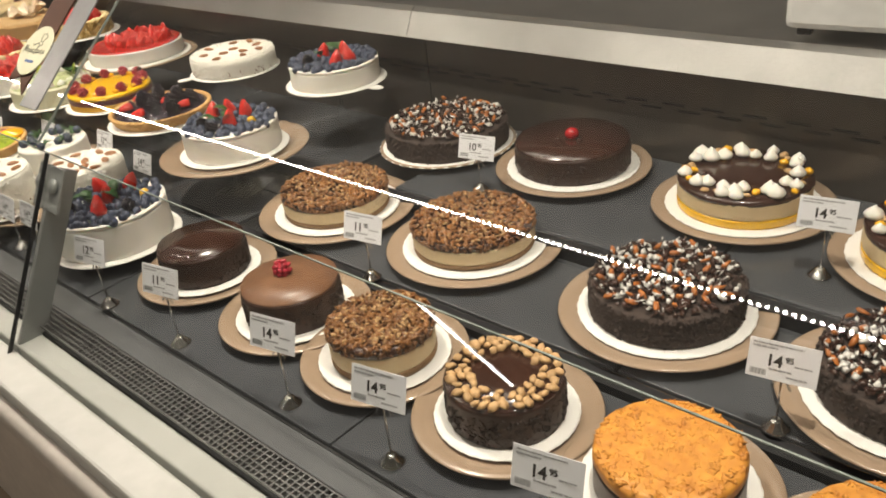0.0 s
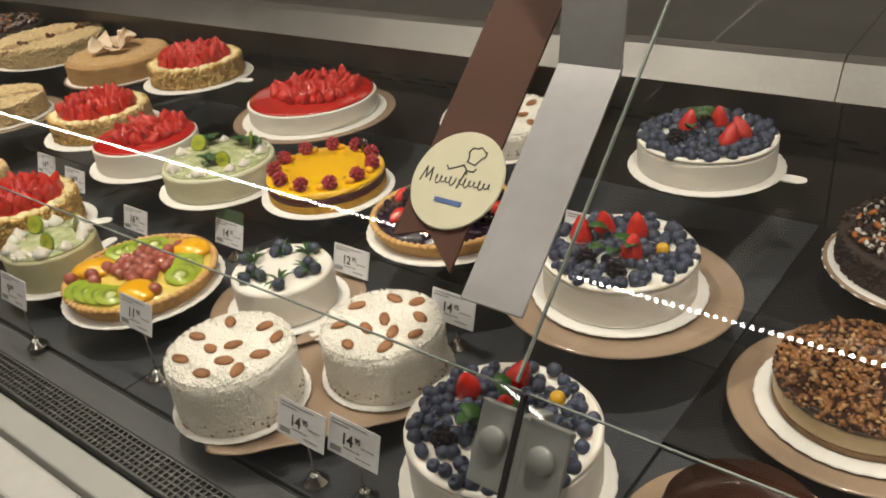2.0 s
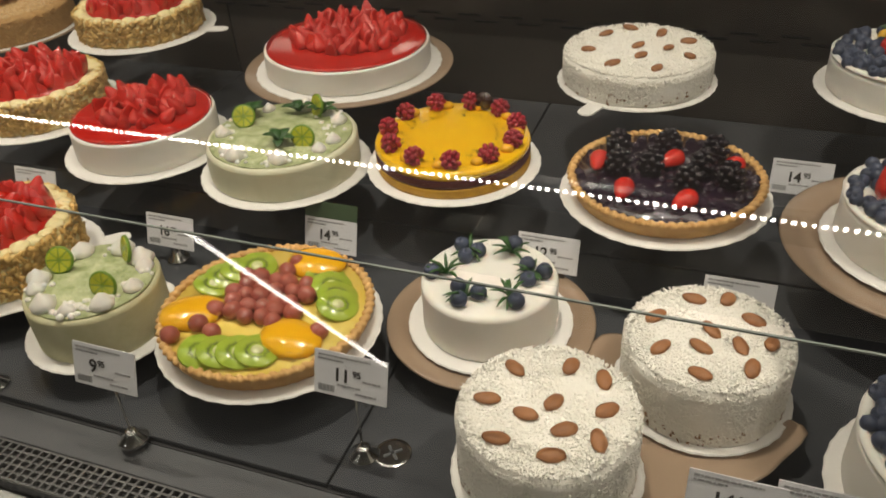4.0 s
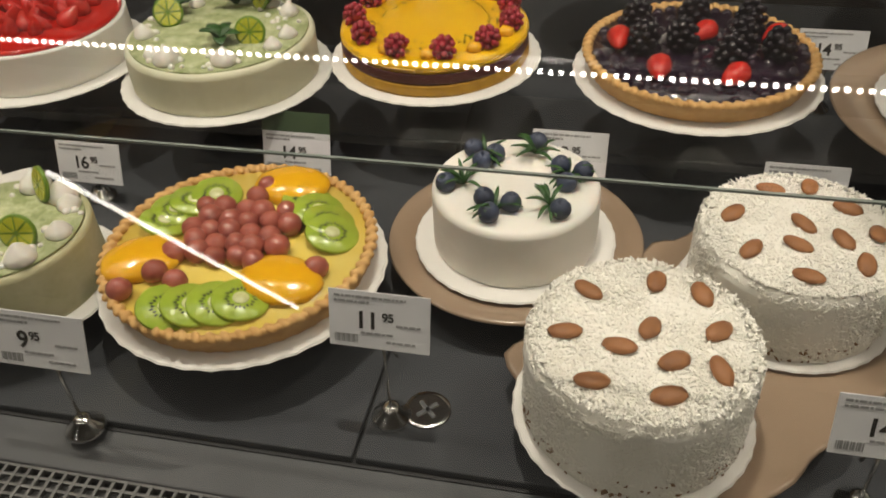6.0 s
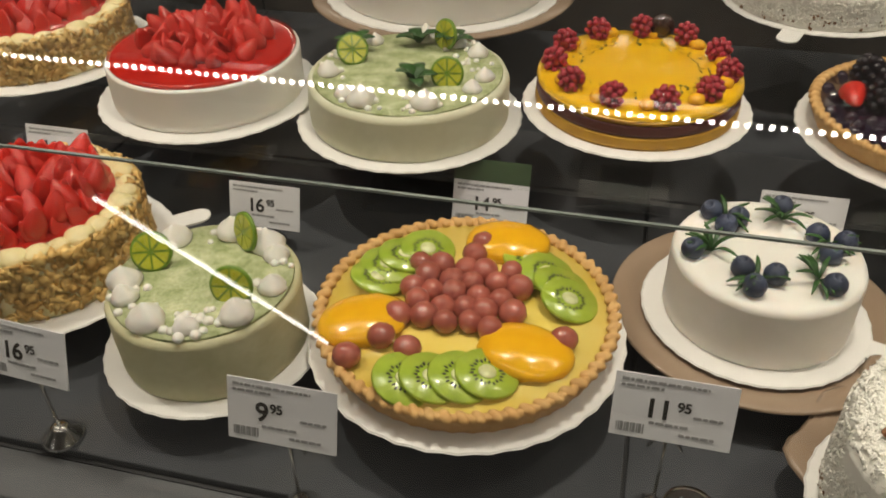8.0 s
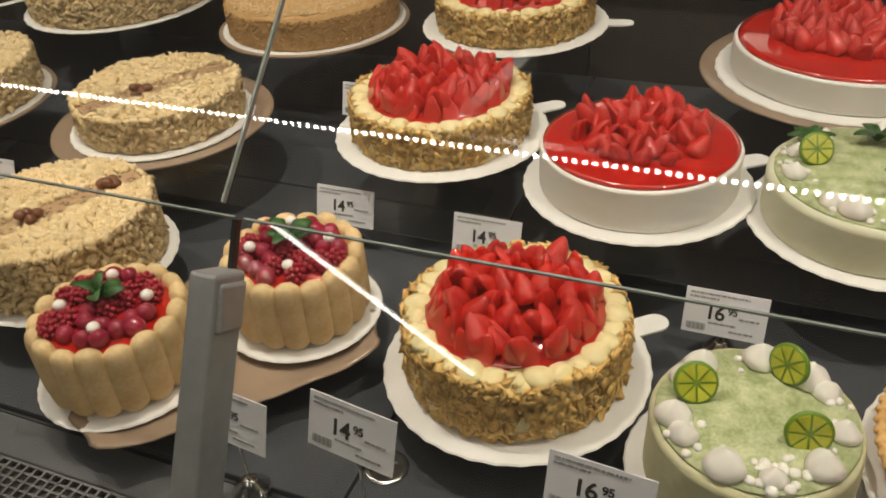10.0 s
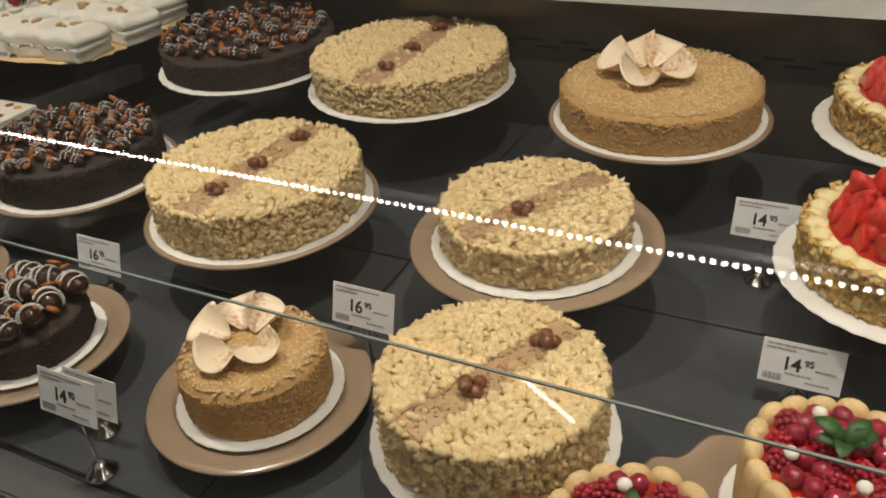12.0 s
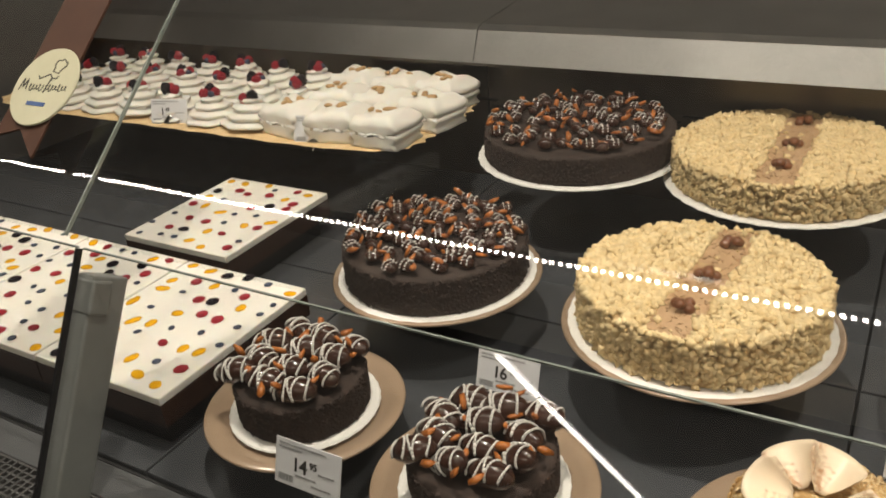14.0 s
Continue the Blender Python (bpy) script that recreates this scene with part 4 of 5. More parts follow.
def mango_cake(x, y, zt, d, h):
    c = cake_base("mango_cake", x, y, zt, h, "yellow mango cake ringed with raspberries and mango cubes")
    r = d / 2
    body(c, r, h * 0.36, "mango_side", 0.001, 0, 0.002, "lower_sponge")
    body(c, r * 0.998, h * 0.34, "maroon", 0.001, h * 0.36, 0.002, "berry_layer")
    body(c, r, h * 0.3, "mango_top", 0.001, h * 0.7, 0.006, "mango_glaze")
    board(c, r + 0.014, None)
    rnd = random.Random(2)
    for i in range(22):
        a = 2 * math.pi * i / 22
        if i % 2:
            drop("mango_cube", "mango_bit", c, 0.83 * r * math.cos(a), 0.83 * r * math.sin(a), h + 0.004, rnd.uniform(0, 360), 0, 0, 1.15)
        else:
            drop("raspberry", "rasp", c, 0.83 * r * math.cos(a), 0.83 * r * math.sin(a), h + 0.009, math.degrees(a), 80, 0, 1.4)
    put("green_crumb", chips_mesh("leaf", 160, on_top(r * 0.68, h + 0.002, r * 0.52), 0.0016, 8), c)["kind"] = "stuff"
    put("chocolate_disc", finish(lathe([(0.014, 0), (0.014, 0.002)], 24), "choc_glaze"), c, pose(0.02, r * 0.8, h + 0.016, 75, 0, 0))


def lime_slice(c, x, y, z, rx, ry, rz, s=1.0):
    k = put("lime_slice", LIME[0], c, pose(x, y, z, rx, ry, rz) @ Matrix.Scale(s, 4))
    put("flesh", LIME[1], k)


def lime_cake(x, y, zt, d, h, side, mint, tab=None, seed=1):
    c = cake_base("lime_cake", x, y, zt, h, "pale green cream cake with lime slices and white meringue drops")
    r = d / 2
    body(c, r, h, side, 0.0018)
    put("green_top", finish(lathe([(r * 0.94, h), (r * 0.93, h + 0.002), (r * 0.3, h + 0.003)], 48, 0.0008, 60), "green_top"), c)
    board(c, r + 0.015, tab)
    rnd = random.Random(seed)
    for k in range(95):
        a, q = rnd.uniform(0, 6.28), r * rnd.uniform(0.55, 0.92)
        if math.sin(a * 1.5 + seed) > -0.45:
            drop("meringue_drop", "dot", c, q * math.cos(a), q * math.sin(a), h + 0.003, 0, 0, 0, rnd.uniform(0.5, 1.15))
    for k in range(11):
        a = 2 * math.pi * k / 11 + rnd.uniform(-0.2, 0.2)
        drop("cream_dollop", "dollop", c, 0.78 * r * math.cos(a), 0.78 * r * math.sin(a), h + 0.001, rnd.uniform(0, 360), 0, 0, rnd.uniform(0.8, 1.25))
    lime_slice(c, -0.6 * r, 0.1 * r, h + 0.016, 60, 0, 20, 0.85)
    lime_slice(c, 0.25 * r, 0.62 * r, h + 0.018, 75, 0, -35, 0.85)
    lime_slice(c, 0.45 * r, -0.2 * r, h + 0.014, 72, 0, 10, 0.85)
    if mint:
        for px, py in ((-0.65, 0.35), (0.15, -0.3), (-0.05, 0.6), (0.3, 0.62)):
            for k in range(5):
                drop("mint_leaf", "leaf", c, px * r, py * r, h + 0.006, k * 72 + rnd.uniform(-20, 20), 0, -rnd.uniform(15, 40), 0.95)


def finger_mesh():
    bm = bmesh.new()
    bmesh.ops.create_uvsphere(bm, u_segments=16, v_segments=14, radius=1.0)
    for v in bm.verts:
        z = v.co.z
        v.co = Vector((v.co.x * 0.0155, v.co.y * 0.0105, 0.0))
        s = math.copysign(abs(z) ** 0.45, z)
        k = 1.0 / max(0.3, math.sqrt(max(1 - z * z, 0.05)))
        k = min(k, 2.5) * math.sqrt(max(1 - abs(s) ** 7, 0.0))
        v.co.x *= k
        v.co.y *= k
        v.co.z = s * 0.047 + 0.047
    return finish(bm, "finger")


FINGER = finger_mesh()


def finger_cake(x, y, zt, d, h, seed=1):
    c = cake_base("sponge_finger_cake", x, y, zt, h, "round cake walled with sponge fingers, filled with raspberries")
    r = d / 2
    body(c, r - 0.012, h - 0.014, "custard", 0.001)
    put("jelly", finish(lathe([(r - 0.014, h - 0.016), (r - 0.016, h - 0.011), (0.01, h - 0.009)], 40), "jelly"), c)
    for i in range(17):
        a = 2 * math.pi * i / 17
        put("sponge_finger", FINGER, c, pose((r - 0.008) * math.cos(a), (r - 0.008) * math.sin(a), 0.0, 0, 0, math.degrees(a) + 90) @ Matrix.Diagonal((1, 1, h / 0.094 * (0.96 + 0.06 * ((i * 7) % 5) / 5), 1)))
    rnd = random.Random(seed)
    for px, py in spread(46, r * 0.7, 0.0155, seed):
        k = rnd.random()
        drop("raspberry", "rasp" if k < 0.45 else "glazed_rasp", c, px, py, h - 0.012 + (0.008 if k >= 0.45 else 0), rnd.uniform(0, 360), rnd.uniform(-40, 40), 0, rnd.uniform(1.0, 1.15))
    for k in range(5):
        drop("mint_leaf", "leaf", c, 0.0, 0.0, h + 0.008 + 0.003 * (k % 3), k * 72 + rnd.uniform(-30, 30), rnd.uniform(-30, 30), -rnd.uniform(5, 30), rnd.uniform(0.75, 1.1))
    for k in range(4):
        a = 1.57 * k + 0.5
        drop("meringue_drop", "dot", c, 0.55 * r * math.cos(a), 0.55 * r * math.sin(a), h + 0.004, 0, 0, 0, 1.5)
    board(c, r + 0.012)


def nut_cake(x, y, zt, d, h, fine=False, rz=0, tab=None, seed=1, clusters=(0.62, 0.0, -0.55)):
    c = cake_base("crumble_cake", x, y, zt, h, "pale pastry-crumble cake with hazelnuts along a nut stripe", rz)
    r = d / 2
    body(c, r - 0.004, h - 0.003, "crumble_body", 0.002)
    n, s = (2600 if d > 0.28 else 1900, 0.0066) if not fine else (1500, 0.0078)
    fl = 0.75 if not fine else 0.45
    w = r * 0.17

    def top(rnd):
        while True:
            p, nn = on_top(r * 0.98, h - 0.001)(rnd)
            if abs(p.x - 0.05 * r) > w or rnd.random() < 0.02:
                return p, nn
    put("crumble", chips_mesh("crumble", n, top, s, seed, fl, 0.7), c)["kind"] = "stuff"
    put("crumble", chips_mesh("crumble", n + 300, on_side(r - 0.003, 0.003, h - 0.002), s * 0.9, seed + 3, fl, 0.7), c)["kind"] = "stuff"
    put("nut_stripe", finish(box(bmesh.new(), 0.05 * r - w, 0.05 * r + w, -r * 0.93, r * 0.93, h - 0.006, h - 0.0015, 0.001), "nut_paste"), c, label="smooth nut cream stripe")
    put("stripe_crumb", chips_mesh("nut_paste", 200, lambda rnd: (Vector((0.05 * r + rnd.uniform(-w, w), rnd.uniform(-0.9, 0.9) * r, h - 0.001)), Vector((0, 0, 1))), 0.003, seed + 4), c)["kind"] = "stuff"
    for f in clusters:
        for k in range(4):
            drop("hazelnut", "hazel", c, 0.05 * r + 0.009 * math.cos(k * 1.7 + f), f * r + 0.009 * math.sin(k * 1.7 + f), h + 0.003 + (0.006 if k == 3 else 0), k * 70, 0, 0, 0.95)
    board(c, r + 0.012, tab)


def petal_cake(x, y, zt, d, h, seed=1, tab=None):
    c = cake_base("honey_crumb_cake", x, y, zt, h, "golden honey-crumb cake with curled white chocolate petals")
    r = d / 2
    body(c, r, h, "honey_crumb", 0.001, round_=0.012)
    put("crumb_coating", chips_mesh("honey_crumb", 2600, on_side(r, 0.002, h - 0.006), 0.0028, seed, 0.5), c)["kind"] = "stuff"
    put("sugar_top", chips_mesh("dust", 2600 if d > 0.2 else 1300, on_top(r * 0.95, h + 0.0006), 0.0028, seed + 2, 0.5), c, label="dusted pale crumb top")["kind"] = "stuff"
    sc = 0.9 if d < 0.2 else 1.15
    for k, (a, up, q) in enumerate(((200, -8, 0.018), (335, -6, 0.02), (268, -4, 0.024), (75, -22, 0.012), (130, -14, 0.016))):
        drop("petal", "petal", c, q * math.cos(radians(a)) - 0.15 * r, q * math.sin(radians(a)) + 0.1 * r, h + 0.003, a, 12 if k % 2 else -14, up, sc)
    board(c, r + 0.012, tab)


def choc_ball_cake(x, y, zt, d, h, seed=1, drizzle=False, label="dark chocolate cake crowded with drizzled chocolate balls and peel"):
    c = cake_base("chocolate_cake", x, y, zt, h, label)
    r = d / 2
    body(c, r, h - 0.012, "choc_crumb", 0.0015)
    put("crumb_coating", chips_mesh("choc_crumb", 2600, on_side(r, 0.002, h - 0.014), 0.0026, seed, 0.6), c)["kind"] = "stuff"
    rnd = random.Random(seed)
    if drizzle:
        # thick rolls lie in rows, tipped up against one another
        for row in range(4):
            for col in range(3):
                px, py = (col - 1) * 0.044 + 0.012 * (row % 2) - 0.006 + rnd.uniform(-0.004, 0.004), (row - 1.5) * 0.032 + rnd.uniform(-0.003, 0.003)
                if math.hypot(px, py) < r * 0.93:
                    b = drop("chocolate_roll", "roll", c, px, py, h + 0.001 + rnd.uniform(0, 0.006), rnd.uniform(-30, 30), rnd.uniform(-35, 35), rnd.uniform(-35, 12), rnd.uniform(1.1, 1.35))
                    put("drizzle", PIECE["roll_drizzle"], b)
    else:
        for px, py in spread(70, r * 0.92, 0.0205, seed):
            b = drop("chocolate_ball", "ball", c, px, py, h - 0.006 + rnd.uniform(0, 0.005), rnd.uniform(-35, 35), rnd.uniform(-15, 15), 0, rnd.uniform(0.9, 1.15))
            if rnd.random() < 0.75:
                put("drizzle", PIECE["drizzle"], b)
    for px, py in spread(22 if drizzle else 64, r * 0.95, 0.017, seed + 4):
        drop("candied_peel", "peel", c, px, py, h + (0.009 if drizzle else -0.001) + rnd.uniform(0, 0.006), rnd.uniform(0, 360), rnd.uniform(-60, 60), rnd.uniform(-60, 60), rnd.uniform(0.85, 1.25))
    board(c, r + 0.012)


def caramel_cheesecake(x, y, zt, d, h, seed=1):
    c = cake_base("caramel_cheesecake", x, y, zt, h, "layered cheesecake with a glossy caramel nut top")
    r = d / 2
    body(c, r, h * 0.2, "biscuit", 0.001, 0, 0.002, "biscuit_base")
    body(c, r * 0.995, h * 0.5, "cheese", 0.0008, h * 0.2, 0.002, "cheese_layer")
    body(c, r * 1.0, h * 0.26, "choc_glaze", 0.004, h * 0.7, 0.008, "caramel_layer", 40)
    put("nut_topping", chips_mesh("caramel", 900, on_top(r * 0.98, h * 0.96 + 0.002), 0.0058, seed, 0.5, 0.9), c)["kind"] = "stuff"
    put("nut_topping", chips_mesh("walnut", 160, on_top(r * 0.9, h * 0.96 + 0.005), 0.0045, seed + 1, 0.4), c)["kind"] = "stuff"
    put("nut_topping", chips_mesh("caramel", 260, on_side(r, h * 0.76, h * 0.96), 0.0048, seed + 2, 0.5), c)["kind"] = "stuff"
    board(c, r + 0.02)


def choc_cake(x, y, zt, d, h, top, seed=1):
    names = {"walnut": "dark chocolate cake with a ring of walnut pieces", "plain": "plain dark chocolate cake with a glossy top", "rasp": "dark chocolate cake with a red raspberry on top",
             "cherry": "glazed dark chocolate cake with a red cherry", "flake": "dark chocolate cake with white shavings and orange peel"}
    c = cake_base("chocolate_cake", x, y, zt, h, names[top])
    r = d / 2
    body(c, r, h, "choc_crumb" if top == "flake" else "choc", 0.003 if top != "cherry" else 0.001, freq=40)
    rnd = random.Random(seed)
    if top != "flake":
        put("glaze", finish(lathe([(r * 0.99, h - 0.004), (r * 0.98, h + 0.002), (r * 0.3, h + 0.0035)], 48, 0.0012, 50), "choc_glaze" if top != "rasp" else "milk_choc"), c)
        put("crumb_coating", chips_mesh("choc_crumb", 900, on_side(r, 0.002, h * 0.8), 0.003, seed, 0.5), c)["kind"] = "stuff"
    if top == "walnut":
        for px, py in spread(75, r * 0.93, 0.0115, seed, r * 0.55):
            drop("walnut", "walnut", c, px, py, h + 0.006, rnd.uniform(0, 360), rnd.uniform(-30, 30), rnd.uniform(-30, 30), rnd.uniform(0.8, 1.15))
    elif top == "rasp":
        drop("raspberry", "rasp", c, -r * 0.25, 0.1 * r, h + 0.002, 0, 20, 0, 1.6)
    elif top == "cherry":
        drop("cherry", "cherry", c, 0, 0, h + 0.012, 0, 0, 0, 1.3)
        for k in range(3):
            drop("chocolate_ball", "ball", c, 0.025 * math.cos(2 * k), 0.025 * math.sin(2 * k) - 0.01, h + 0.005, 0, 0, 0, 0.6)
    elif top == "flake":
        put("crumb_coating", chips_mesh("choc_crumb", 1500, on_side(r, 0.002, h), 0.004, seed, 0.6), c)["kind"] = "stuff"
        put("shaving_topping", chips_mesh("choc_glaze", 420, on_top(r * 0.95, h + 0.006), 0.0085, seed + 1, 0.25, 1.2), c)["kind"] = "stuff"
        put("shaving_topping", chips_mesh("white_bar", 230, on_top(r * 0.93, h + 0.011), 0.006, seed + 2, 0.16, 1.2), c)["kind"] = "stuff"
        for px, py in spread(44, r * 0.92, 0.018, seed):
            drop("candied_peel", "peel", c, px, py, h + 0.01, rnd.uniform(0, 360), rnd.uniform(-60, 60), rnd.uniform(-60, 60), 1.2)
    board(c, r + 0.018)


def orange_cake(x, y, zt, d, h):
    c = cake_base("orange_crumb_cake", x, y, zt, h, "layered cake with a bright orange crumb top")
    r = d / 2
    body(c, r, h * 0.7, "choc", 0.002, 0, 0.004)
    body(c, r, h * 0.3, "orange_crumb", 0.002, h * 0.7, 0.006, "orange_top", 50)
    put("crumb_coating", chips_mesh("orange_crumb", 900, on_top(r * 0.97, h), 0.004, 3, 0.4), c)["kind"] = "stuff"
    board(c, r + 0.018)


def meringue_cake(x, y, zt, d, h, seed=1):
    c = cake_base("meringue_cake", x, y, zt, h, "caramel cake with a ring of cream and candied fruit")
    r = d / 2
    body(c, r, h * 0.3, "mango_top", 0.003, 0, 0.003, "lower_sponge")
    body(c, r, h * 0.62, "cheese", 0.0015, h * 0.3, 0.004, "cream_layer")
    put("chocolate_top", finish(lathe([(r, h * 0.8), (r * 1.01, h * 0.9), (r * 0.98, h), (r * 0.3, h + 0.001)], 48, 0.003, 50), "choc_glaze"), c)
    rnd = random.Random(seed)
    for px, py in spread(46, r * 0.95, 0.016, seed, r * 0.62):
        k = rnd.choice(("dollop", "dollop", "mango_bit", "walnut"))
        drop({"dollop": "cream_dollop", "mango_bit": "candied_fruit", "walnut": "walnut"}[k], k, c, px, py, h + 0.003, rnd.uniform(0, 360), 0, 0, rnd.uniform(0.8, 1.2))
    board(c, r + 0.02)


# ---- cakes on the counter, from one end to the other ----
T1, T2 = 0.797, 0.822


def setting(x, y, base, floor_z, plate=0.0, rz=20.0):
    if plate:
        serving_plate(x, y, base - 0.0035, plate)
    raise_on(x, y, base, plate, floor_z, rz)


# stepped end, front row
for fn, x, d, args in ((orange_cake, -0.301, 0.178, ()), (orange_cake, -0.06, 0.178, ()), (choc_cake, -0.547, 0.166, ("walnut", 4)), (caramel_cheesecake, -0.79, 0.168, (7,)), (choc_cake, -1.012, 0.17, ("rasp", 5)), (choc_cake, -1.283, 0.167, ("plain", 6))):
    h = 0.06
    fn(x, 0.735, DECK + 0.0195 + h, d, h, *args)
    setting(x, 0.735, DECK + 0.0195, DECK, 0.135)
# stepped end, middle row
for fn, x, y, d, args in ((caramel_cheesecake, -1.233, 1.035, 0.224, (11,)), (caramel_cheesecake, -0.878, 1.065, 0.23, (12,)), (choc_cake, -0.478, 1.055, 0.235, ("flake", 13)), (choc_cake, -0.12, 1.04, 0.235, ("flake", 14))):
    h = 0.05
    fn(x, y, T1 + 0.0195 + h, d, h, *args)
    setting(x, y, T1 + 0.0195, T1, 0.168)
# stepped end, back row
for fn, x, y, d, args in ((choc_cake, -1.219, 1.38, 0.285, ("flake", 21)), (choc_cake, -0.885, 1.405, 0.24, ("cherry", 22)), (meringue_cake, -0.512, 1.405, 0.235, (23,)), (meringue_cake, -0.17, 1.36, 0.235, (24,))):
    h = 0.055 if d < 0.28 else 0.05
    fn(x, y, T2 + 0.0195 + h, d, h, *args)
    setting(x, y, T2 + 0.0195, T2, 0.165 if d < 0.28 else 0.162)


def place(fn, x, y, top, base, d, plate, *args, **kw):
    fn(x, y, top, d, top - base, *args, **kw)
    setting(x, y, base, DECK, plate, (x * 700) % 60 - 10)


# blueberry cakes
place(white_berry_cake, -1.555, 0.695, 0.885, 0.812, 0.235, 0, seed=31)
place(white_berry_cake, -1.578, 1.035, 0.943, 0.886, 0.222, 0.175, seed=32)
place(white_berry_cake, -1.591, 1.38, 0.99, 0.942, 0.23, 0, seed=33, tab=0)

# coconut and almond cakes
almond_cake(-1.817, 0.775, 0.895, 0.178, 0.077, 30, None, 41)
almond_cake(-1.953, 0.612, 0.906, 0.178, 0.085, 0, None, 42)
serving_plate(-1.885, 0.692, 0.816, 0.165, True, 50, 0.125)
stand(-1.885, 0.692, 0.7995, DECK, 35)
place(almond_cake, -1.99, 1.345, 0.984, 0.936, 0.237, 0, 60, 190, 43)

place(blueberry_sprig_cake, -2.078, 0.82, 0.889, 0.823, 0.168, 0.132)
place(kiwi_tart, -2.331, 0.713, 0.866, 0.842, 0.262, 0)
place(blackberry_tart, -1.902, 1.045, 0.93, 0.907, 0.255, 0)
place(mango_cake, -2.211, 1.068, 0.94, 0.899, 0.228, 0)
place(lime_cake, -2.556, 0.672, 0.89, 0.824, 0.168, 0, "green_cream", False, 100, 51)
place(lime_cake, -2.465, 1.012, 0.938, 0.886, 0.229, 0, "pale_side", True, None, 52)
place(strawberry_jelly_cake, -2.718, 1.012, 0.944, 0.892, 0.228, 0, 35, 61)
place(strawberry_jelly_cake, -2.501, 1.323, 0.966, 0.924, 0.297, 0.19, None, 62, 60)
place(strawberry_flake_cake, -2.78, 0.737, 0.897, 0.83, 0.215, 0, 40, 71)
place(strawberry_flake_cake, -2.988, 1.066, 0.952, 0.9, 0.233, 0, 40, 72)
place(strawberry_flake_cake, -2.98, 1.362, 0.99, 0.942, 0.24, 0, 10, 73)

finger_cake(-3.035, 0.752, 0.909, 0.152, 0.085, 81)
finger_cake(-3.169, 0.614, 0.904, 0.156, 0.085, 82)
serving_plate(-3.1, 0.685, 0.816, 0.16, True, 48, 0.12)
stand(-3.1, 0.685, 0.7995, DECK, 35)

place(nut_cake, -3.345, 0.733, 0.915, 0.84, 0.228, 0, False, -25, None, 91, (0.6, -0.25))
place(nut_cake, -3.406, 1.012, 0.94, 0.89, 0.238, 0.16, True, -30, None, 92, (-0.2,))
place(nut_cake, -3.808, 0.975, 0.949, 0.886, 0.295, 0.168, False, -5, None, 93)
place(nut_cake, -3.781, 1.385, 0.974, 0.918, 0.34, 0, False, 0, None, 94)
place(petal_cake, -3.627, 0.708, 0.88, 0.82, 0.166, 0.13, 95)
place(petal_cake, -3.338, 1.352, 0.976, 0.92, 0.292, 0.165, 96)
place(choc_ball_cake, -3.948, 0.66, 0.892, 0.835, 0.156, 0.122, 101, True, "dark chocolate cake with thick drizzled chocolate rolls and peel")
place(choc_ball_cake, -4.2, 0.68, 0.905, 0.845, 0.156, 0.122, 102, True, "dark chocolate cake with thick drizzled chocolate rolls and peel")
place(choc_ball_cake, -4.191, 0.99, 0.94, 0.872, 0.268, 0.155, 103)
place(choc_ball_cake, -4.115, 1.366, 0.992, 0.932, 0.325, 0, 104)


# ---- flat sheet cakes and the tray of meringues ----
def sheet_cake(x, y, z, sx, sy, seed, rz=0):
    c = thing("sheet_cake", pose(x, y, z, 0, 0, rz), "flat white sheet cake dotted with mango, berries and grapes", "cake", "sheet cakes")
    put("slab", box_mesh("cream", -sx / 2, sx / 2, -sy / 2, sy / 2, -0.012, 0.0, 0.002), c)
    put("dark_base", box_mesh("choc", -sx / 2, sx / 2, -sy / 2, sy / 2, -0.045, -0.0125), c, label="dark sponge base")
    rnd = random.Random(seed)
    nx, ny = int(sx / 0.035), int(sy / 0.035)
    for i in range(nx):
        for j in range(ny):
            px, py = -sx / 2 + (i + 0.5 + rnd.uniform(-0.25, 0.25)) * sx / nx, -sy / 2 + (j + 0.5 + rnd.uniform(-0.25, 0.25)) * sy / ny
            k = rnd.choice(("blueb", "rasp", "mango_bit", "mango_bit", "blueb", "rasp", "blackb"))
            nm = {"blackb": "blackberry", "rasp": "raspberry", "mango_bit": "mango_piece", "blueb": "blueberry", "grape": "grape"}[k]
            put(nm, PIECE[k], c, pose(px, py, 0.0005, 0, 0, rnd.uniform(0, 360)) @ Matrix.Diagonal((0.85, rnd.uniform(1.2, 2.0) if k == "mango_bit" else rnd.uniform(0.6, 1.0), 0.18, 1)))


for i in range(5):
    sheet_cake(-4.476 - 0.2415 * i, 0.74, 0.86, 0.238, 0.29, 110 + i)
sheet_cake(-4.666, 1.054, 0.86, 0.24, 0.275, 118)
block = thing("display_block", pose(-4.86, 0.89, DECK), "dark block carrying the sheet cakes", "display block")
put("top", box_mesh("deck_gap", -0.70, 0.49, -0.285, -0.015, 0.0, 0.0345, 0.002), block)
block = thing("display_block", pose(-4.666, 1.054, DECK), "dark block under a single sheet cake", "display block")
put("top", box_mesh("deck_gap", -0.105, 0.105, -0.12, 0.12, 0.0, 0.0345, 0.002), block)

